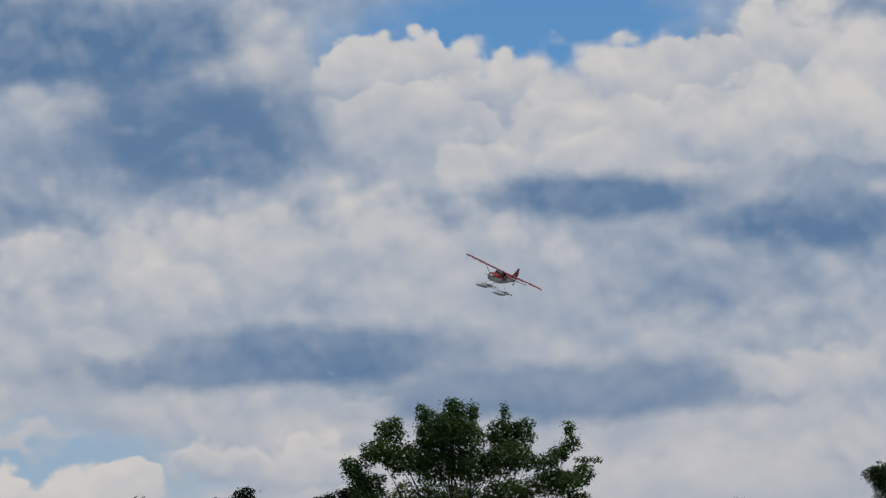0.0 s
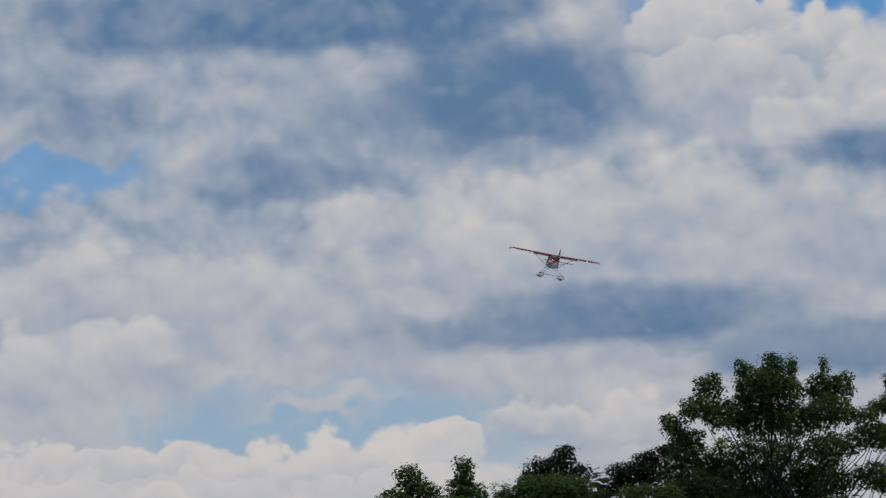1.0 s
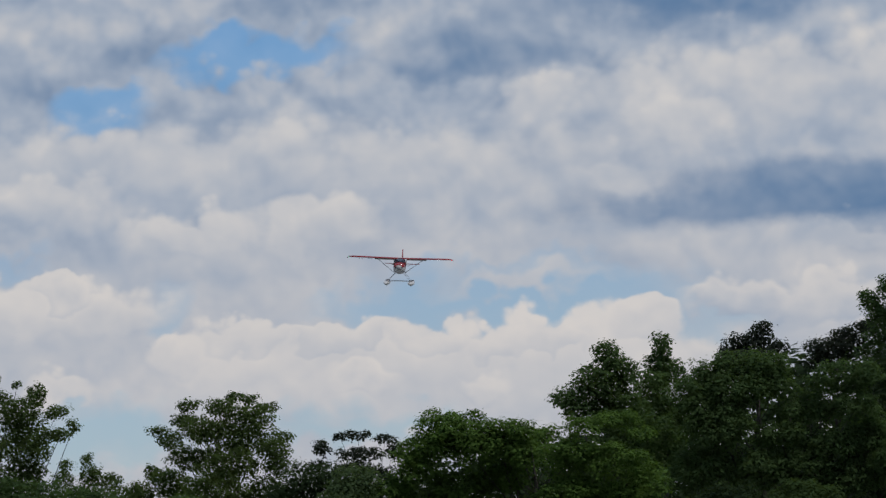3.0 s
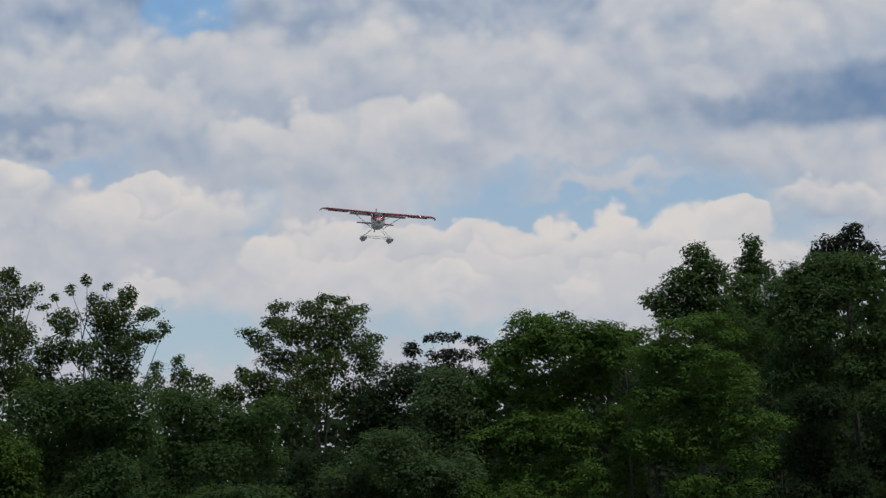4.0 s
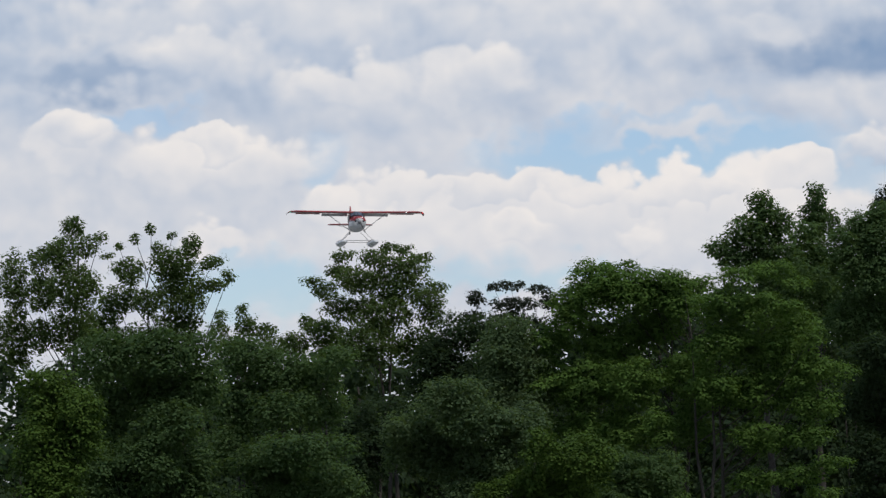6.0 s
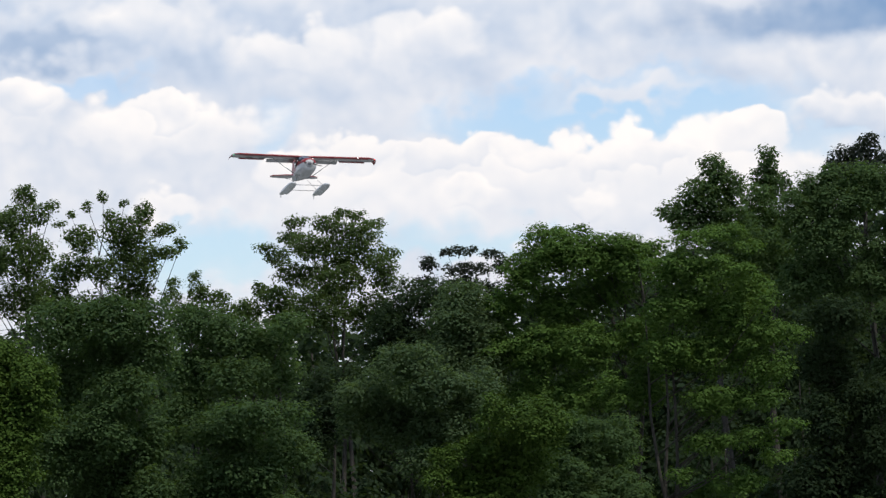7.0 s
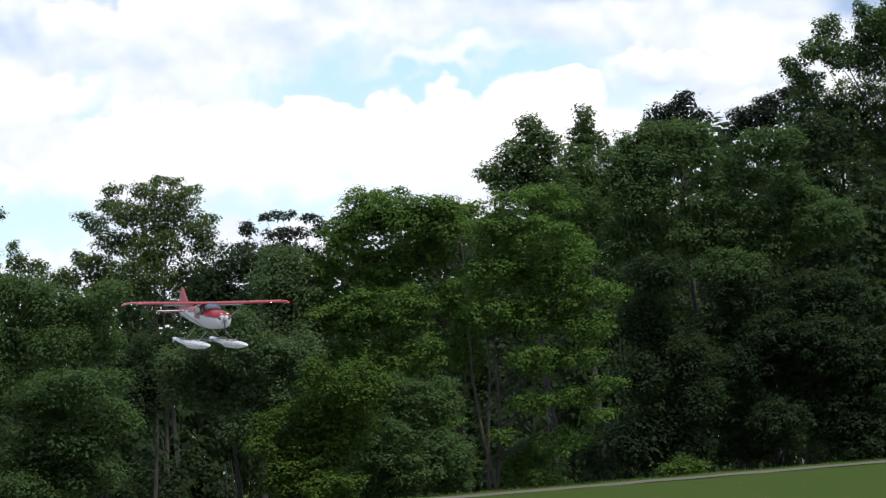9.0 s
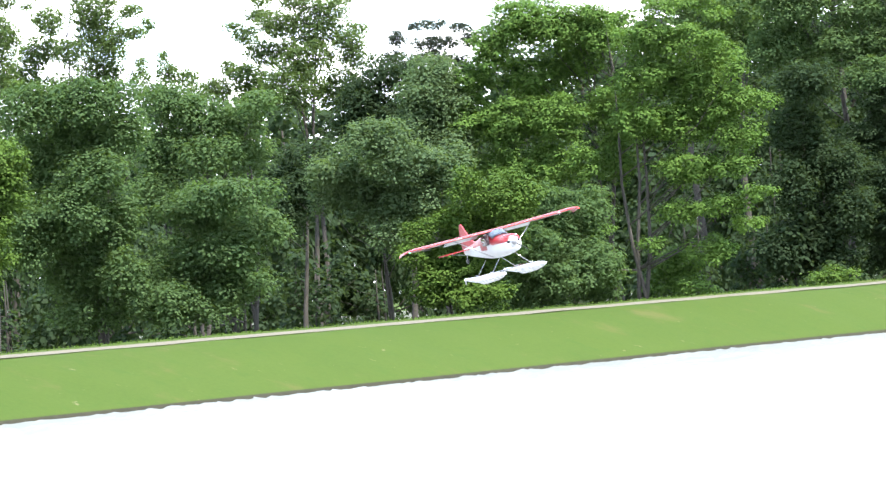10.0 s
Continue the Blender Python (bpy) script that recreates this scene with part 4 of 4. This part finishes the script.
make_weeds()


# ---- the seaplane: x ahead, y to its left, z up; the wing lies at z = 0, span 2 m ----
def oval(x, half, top, bottom, squareness=2.6, k=20):
    mid, tall = (top + bottom) / 2, (top - bottom) / 2
    ring = []
    for i in range(k):
        a = 2 * math.pi * (i + 0.5) / k
        c, s = math.cos(a), math.sin(a)
        ring.append((x, half * math.copysign(abs(c) ** (2 / squareness), c), mid + tall * math.copysign(abs(s) ** (2 / squareness), s)))
    return ring


def foil(y, lead, trail, z, thick, droop=0.0, k=9):
    """A wing section: over the top from the trailing edge to the leading edge, and back below."""
    up, low = [], []
    for i in range(k + 1):
        c = 0.5 * (1 - math.cos(math.pi * i / k))
        t = thick * 3.0 * (0.2969 * math.sqrt(c) - 0.126 * c - 0.3516 * c * c + 0.2843 * c ** 3 - 0.1030 * c ** 4) / 0.3
        x = lead + (trail - lead) * c
        up.append((x, y, z + t * 0.95 - droop * c))
        low.append((x, y, z - t * 0.35 - droop * c))
    return up[::-1] + low[1:-1]


def make_wing(plane):
    bm = bmesh.new()
    stations = [-0.985, -0.96, -0.9, -0.75, -0.52, -0.5, -0.3, -0.11, 0.0, 0.11, 0.3, 0.5, 0.52, 0.75, 0.9, 0.96, 0.985]
    rings = []
    for y in stations:
        a = abs(y)
        tip = max(0.0, (a - 0.9) / 0.085)
        lead, trail = 0.105 - 0.05 * tip ** 2, -0.20 + 0.02 * tip
        if 0.11 <= a <= 0.5:
            trail = -0.135
        rings.append(foil(y, lead, trail, 0.004 + 0.012 * a, 0.024 * (1 - 0.45 * tip)))
    loft(bm, rings)
    bmesh.ops.recalc_face_normals(bm, faces=bm.faces)
    for f in bm.faces:
        c = f.calc_center_median()
        f.material_index = 1 if f.normal.z < -0.2 and c.x < 0.045 else 0
    wing = part("wing", bm, [RED, WHITE], plane, "red wing with a white underside")
    for sgn in (-1, 1):
        # drooped tip
        bm = bmesh.new()
        loft(bm, [foil(sgn * y, lead, trail, 0.015 - dz, th, dz) for y, lead, trail, dz, th in
                  ((0.985, 0.058, -0.18, 0.0, 0.0135), (1.0, 0.035, -0.185, 0.005, 0.011), (1.015, -0.01, -0.188, 0.013, 0.007), (1.025, -0.07, -0.18, 0.02, 0.003))])
        bmesh.ops.recalc_face_normals(bm, faces=bm.faces)
        part("wing_tip", bm, RED, plane, "drooped red wing tip")
        bm = bmesh.new()
        loft(bm, [foil(sgn * y, -0.128, -0.212, 0.002, 0.010, 0.03) for y in (0.115, 0.25, 0.38, 0.495)])
        bmesh.ops.recalc_face_normals(bm, faces=bm.faces)
        part("flap", bm, WHITE, plane, "lowered white flap")
        bm = bmesh.new()
        loft(bm, [foil(sgn * y, -0.142, -0.206, 0.0, 0.0065, 0.006) for y in (0.53, 0.7, 0.88)])
        bmesh.ops.translate(bm, verts=bm.verts, vec=(-0.004, 0, 0.006))
        bmesh.ops.recalc_face_normals(bm, faces=bm.faces)
        part("aileron", bm, RED, plane)
        bm = bmesh.new()
        ball(bm, (0.055, sgn * 0.985, 0.008), 0.011, 1.2, 0.8, 0.8)
        part("wing_tip_light", bm, RED_LIGHT if sgn > 0 else GREEN_LIGHT, plane, "red wing tip light" if sgn > 0 else "green wing tip light")
        if sgn > 0:
            bm = bmesh.new()
            ball(bm, (0.104, 0.74, 0.012), 0.0062, 0.7, 1.2, 0.9)
            part("wing_light", bm, WHITE_LIGHT, plane, "white light in the leading edge")
        else:
            for y in (-0.58, -0.76):
                bm = bmesh.new()
                loft(bm, [[(x, y + d, -0.0115 + 0.004 * s) for x, d in ((0.0, -0.045), (0.0, 0.045), (-0.05, 0.045), (-0.05, -0.045))] for s in (-1, 0)])
                part("wing_marking", bm, BLACK, wing, "dark bar under the wing", smooth=False)
        # struts
        for x0, x1 in ((0.085, 0.0),):
            bm = bmesh.new()
            tube(bm, [(x0, sgn * 0.098, -0.265), (x1, sgn * 0.44, -0.004)], [0.0052, 0.0052], 8)
            part("wing_strut", bm, METAL, plane, "thin pale wing strut")


def make_fuselage(plane):
    sections = [(0.465, 0.062, -0.105, -0.222), (0.455, 0.088, -0.085, -0.245), (0.42, 0.102, -0.073, -0.262), (0.33, 0.111, -0.064, -0.270), (0.20, 0.114, -0.056, -0.280),
                (0.16, 0.114, -0.052, -0.282), (0.09, 0.113, -0.014, -0.282), (0.0, 0.112, -0.004, -0.280), (-0.12, 0.108, -0.004, -0.273), (-0.2, 0.10, -0.010, -0.263),
                (-0.32, 0.083, -0.028, -0.246), (-0.5, 0.058, -0.055, -0.222), (-0.68, 0.036, -0.078, -0.192), (-0.84, 0.016, -0.092, -0.165), (-0.875, 0.008, -0.097, -0.155)]
    bm = bmesh.new()
    loft(bm, [oval(*s) for s in sections])
    bmesh.ops.recalc_face_normals(bm, faces=bm.faces)
    for f in bm.faces:
        c = f.calc_center_median()
        f.material_index = 0 if c.z > -0.145 + 0.03 * min(0, c.x) and (c.x > -0.25 or c.z > -0.10) else 1
    part("fuselage", bm, [RED, WHITE], plane, "white fuselage with a red upper half")
    # cowling ring and air intakes
    bm = bmesh.new()
    loft(bm, [oval(0.468, 0.050, -0.118, -0.21), oval(0.472, 0.044, -0.124, -0.204)])
    part("cowling_ring", bm, WHITE, plane)
    for sgn in (-1, 1):
        bm = bmesh.new()
        ball(bm, (0.462, sgn * 0.052, -0.150), 0.022, 0.5, 1.0, 0.7)
        part("air_intake", bm, BLACK, plane)
        bm = bmesh.new()
        ring = [(0.10, -0.075), (0.075, -0.022), (-0.06, -0.018), (-0.10, -0.045), (-0.085, -0.125), (0.03, -0.13), (0.09, -0.125)]
        loft(bm, [[(x, sgn * yy, z) for x, z in ring] for yy in (0.106, 0.117)])
        bmesh.ops.recalc_face_normals(bm, faces=bm.faces)
        part("side_window", bm, SIDE_GLASS, plane, "dark cabin side window")
    # windscreen
    bm = bmesh.new()
    rows = []
    for x, z, half in ((0.205, -0.052, 0.092), (0.17, -0.028, 0.100), (0.135, -0.006, 0.102), (0.10, 0.012, 0.100)):
        rows.append([(x - 0.035 * (2 * i / 8 - 1) ** 2 - 0.004, half * (2 * i / 8 - 1), z - 0.030 * (2 * i / 8 - 1) ** 4 + 0.006) for i in range(9)])
    made = loft(bm, rows, closed=False)
    bmesh.ops.solidify(bm, geom=list(bm.faces), thickness=0.006)
    part("windscreen", bm, GLASS, plane, "curved blue-grey windscreen")
    bm = bmesh.new()
    ball(bm, (0.452, 0.045, -0.094), 0.008, 0.8, 1.0, 0.8)
    part("landing_light", bm, WHITE_LIGHT, plane, "white landing light on the nose")
    # tail
    bm = bmesh.new()
    out = [(-0.50, -0.062), (-0.60, -0.036), (-0.655, 0.010), (-0.735, 0.105), (-0.775, 0.150), (-0.80, 0.165), (-0.80, -0.12)]
    loft(bm, [[(x, s * 0.008, z) for x, z in out] for s in (-1, 1)])
    bmesh.ops.recalc_face_normals(bm, faces=bm.faces)
    part("fin", bm, RED, plane, "red tail fin", smooth=False)
    bm = bmesh.new()
    out = [(-0.803, 0.168), (-0.825, 0.165), (-0.855, 0.13), (-0.90, 0.02), (-0.905, -0.08), (-0.885, -0.15), (-0.803, -0.14)]
    loft(bm, [[(x, s * 0.006, z) for x, z in out] for s in (-1, 1)])
    bmesh.ops.recalc_face_normals(bm, faces=bm.faces)
    part("rudder", bm, RED, plane, "red rudder", smooth=False)
    for sgn in (-1, 1):
        for name, out in (("tailplane", [(-0.62, 0.03), (-0.65, 0.15), (-0.70, 0.29), (-0.735, 0.325), (-0.765, 0.33), (-0.765, 0.02)]),
                          ("elevator", [(-0.768, 0.02), (-0.768, 0.33), (-0.80, 0.335), (-0.84, 0.30), (-0.865, 0.18), (-0.87, 0.04)])):
            bm = bmesh.new()
            loft(bm, [[(x, sgn * y, z) for x, y in out] for z in (-0.118, -0.106)])
            bmesh.ops.recalc_face_normals(bm, faces=bm.faces)
            for f in bm.faces:
                f.material_index = 0 if abs(f.normal.z) < 0.5 else 1
            part(name, bm, [RED, WHITE], plane, smooth=False)
        bm = bmesh.new()
        tube(bm, [(-0.74, sgn * 0.22, -0.117), (-0.72, sgn * 0.02, -0.175)], [0.003, 0.003], 5)
        part("tail_brace", bm, METAL, plane)
    bm = bmesh.new()
    tube(bm, [(-0.83, 0, -0.16), (-0.86, 0, -0.215)], [0.005, 0.004], 6)
    leg = part("tail_wheel_leg", bm, METAL, plane)
    bm = bmesh.new()
    tube(bm, [(-0.862, -0.008, -0.232), (-0.862, 0.008, -0.232)], [0.023, 0.023], 14)
    part("tail_wheel", bm, BLACK, leg, "small black tail wheel")


def make_floats(plane):
    for sgn in (-1, 1):
        y0 = sgn * 0.232
        bm = bmesh.new()
        # x, half width, deck, chine, keel
        hull = [(0.572, 0.009, -0.458, -0.461, -0.465), (0.553, 0.029, -0.446, -0.459, -0.472), (0.493, 0.046, -0.435, -0.460, -0.488), (0.372, 0.057, -0.427, -0.464, -0.501), (0.167, 0.060, -0.420, -0.466, -0.508),
                (0.000, 0.059, -0.417, -0.465, -0.508), (-0.052, 0.058, -0.416, -0.464, -0.507), (-0.057, 0.057, -0.416, -0.456, -0.491), (-0.209, 0.050, -0.413, -0.447, -0.473),
                (-0.380, 0.036, -0.410, -0.432, -0.447), (-0.489, 0.022, -0.406, -0.419, -0.426)]
        rings = []
        for x, w, d, c, k in hull:
            rings.append([(x, y0, k), (x, y0 + 0.55 * w, k + 0.45 * (c - k)), (x, y0 + w, c), (x, y0 + 0.97 * w, 0.45 * c + 0.55 * d), (x, y0 + 0.78 * w, d + 0.10 * (c - d)), (x, y0 + 0.35 * w, d + 0.004),
                          (x, y0 - 0.35 * w, d + 0.004), (x, y0 - 0.78 * w, d + 0.10 * (c - d)), (x, y0 - 0.97 * w, 0.45 * c + 0.55 * d), (x, y0 - w, c), (x, y0 - 0.55 * w, k + 0.45 * (c - k))])
        loft(bm, rings)
        bmesh.ops.recalc_face_normals(bm, faces=bm.faces)
        hull_ob = part("float", bm, FLOAT_WHITE, plane, "white stepped float", smooth=False)
        bm = bmesh.new()
        loft(bm, [[(x, y0 - 0.03, z), (x, y0 + 0.03, z)] for x, z in ((-0.28, -0.404), (-0.05, -0.4075), (0.10, -0.409))], closed=False)
        bmesh.ops.solidify(bm, geom=list(bm.faces), thickness=0.003)
        part("deck_stripe", bm, RED, hull_ob, "red stripe on the deck")
        bm = bmesh.new()
        loft(bm, [[(-0.485, y0 + s * 0.003, -0.415), (-0.515, y0 + s * 0.003, -0.415), (-0.52, y0 + s * 0.003, -0.462), (-0.495, y0 + s * 0.003, -0.466)] for s in (-1, 1)])
        part("water_rudder", bm, METAL, hull_ob, smooth=False)
        for x in (0.24, -0.16):
            bm = bmesh.new()
            tube(bm, [(x - 0.02, sgn * 0.085, -0.270), (x, y0 - sgn * 0.01, -0.414)], [0.0032, 0.0032], 8)
            part("float_strut", bm, METAL, plane, "thin aluminium float strut")
            bm = bmesh.new()
            tube(bm, [(x - 0.025, y0, -0.410), (x + 0.025, y0, -0.410)], [0.010, 0.010], 8)
            part("strut_fitting", bm, METAL, hull_ob)
    for x in (0.24, -0.16):
        bm = bmesh.new()
        tube(bm, [(x, -0.225, -0.418), (x, 0.225, -0.418)], [0.004, 0.004], 8)
        part("spreader_bar", bm, METAL, plane)


def make_propeller(plane):
    bm = bmesh.new()
    for sgn in (-1, 1):
        rings = []
        for r, c, a in ((0.015, 0.006, 60), (0.05, 0.0065, 48), (0.10, 0.006, 36), (0.15, 0.0045, 28), (0.178, 0.002, 22)):
            ca, sa = c * math.cos(radians(a)), c * math.sin(radians(a))
            rings.append([(sa + 0.0, sgn * r, sgn * ca), (0.0025, sgn * r, 0), (-sa, sgn * r, -sgn * ca), (-0.0025, sgn * r, 0)])
        loft(bm, rings)
    bmesh.ops.recalc_face_normals(bm, faces=bm.faces)
    prop = part("propeller", bm, BLACK, plane, "two-bladed dark propeller, spinning")
    bm = bmesh.new()
    loft(bm, [oval(x, r, r, -r, 2.0, 14) for x, r in ((-0.012, 0.030), (0.005, 0.029), (0.025, 0.022), (0.038, 0.011), (0.043, 0.002))])
    part("spinner", bm, SPINNER, prop, "grey spinner")
    return prop


seaplane = new("seaplane")
tagged(seaplane, "red and white high-wing model seaplane on white floats, flying", "aircraft")
make_wing(seaplane)
make_fuselage(seaplane)
make_floats(seaplane)
propeller = make_propeller(seaplane)

# seconds, x, y, z, bank, pitch down, heading
FLIGHT = [
    (0.0, 15.50, 101.86, 15.20, -28.4, -0.1, 237.6),
    (0.5, 11.89, 99.73, 14.70, -23.7, 1.6, 245.6),
    (1.0, 9.01, 97.58, 14.21, -14.3, 5.2, 257.3),
    (1.5, 6.51, 95.22, 13.24, -11.1, 6.2, 262.1),
    (2.0, 4.39, 92.52, 12.36, 2.3, 4.3, 264.5),
    (2.2, 3.62, 91.37, 12.09, 2.1, 6.3, 265.7),
    (3.3, 0.32, 84.03, 10.04, -7.8, 4.5, 266.7),
    (3.5, -0.14, 82.67, 9.68, -8.4, 2.2, 269.5),
    (4.0, -1.02, 79.29, 9.12, -7.2, 0.5, 274.2),
    (4.5, -1.57, 75.98, 8.68, -7.7, 0.8, 277.3),
    (5.0, -1.88, 72.83, 8.22, 0.6, 2.3, 277.2),
    (5.5, -2.10, 69.65, 7.73, -1.0, 2.3, 278.1),
    (5.7, -2.16, 68.39, 7.54, -1.8, 2.6, 278.2),
    (6.8, -2.11, 62.86, 7.10, -2.7, -8.4, 280.6),
    (7.0, -2.06, 62.13, 7.27, -4.1, -5.9, 282.6),
    (7.5, -1.90, 59.83, 7.30, -4.9, 8.5, 287.4),
    (8.0, -1.67, 57.56, 6.47, -3.7, 6.5, 290.4),
    (8.5, -1.30, 55.27, 5.46, 4.3, 7.5, 292.7),
    (9.0, -0.86, 52.41, 4.34, -2.1, 6.0, 293.4),
    (9.5, -0.19, 49.75, 3.49, 2.3, -1.9, 292.3),
    (10.0, 0.53, 47.08, 2.79, 10.1, -3.9, 291.9),
]


def motions():
    walk(seaplane, [(t, pose(x, y, z, bank, down, head)) for t, x, y, z, bank, down, head in FLIGHT])
    walk(propeller, [(i / 10, pose(0.484, 0, -0.163, (77 * i) % 360, 0, 0)) for i in range(101)])


motions()
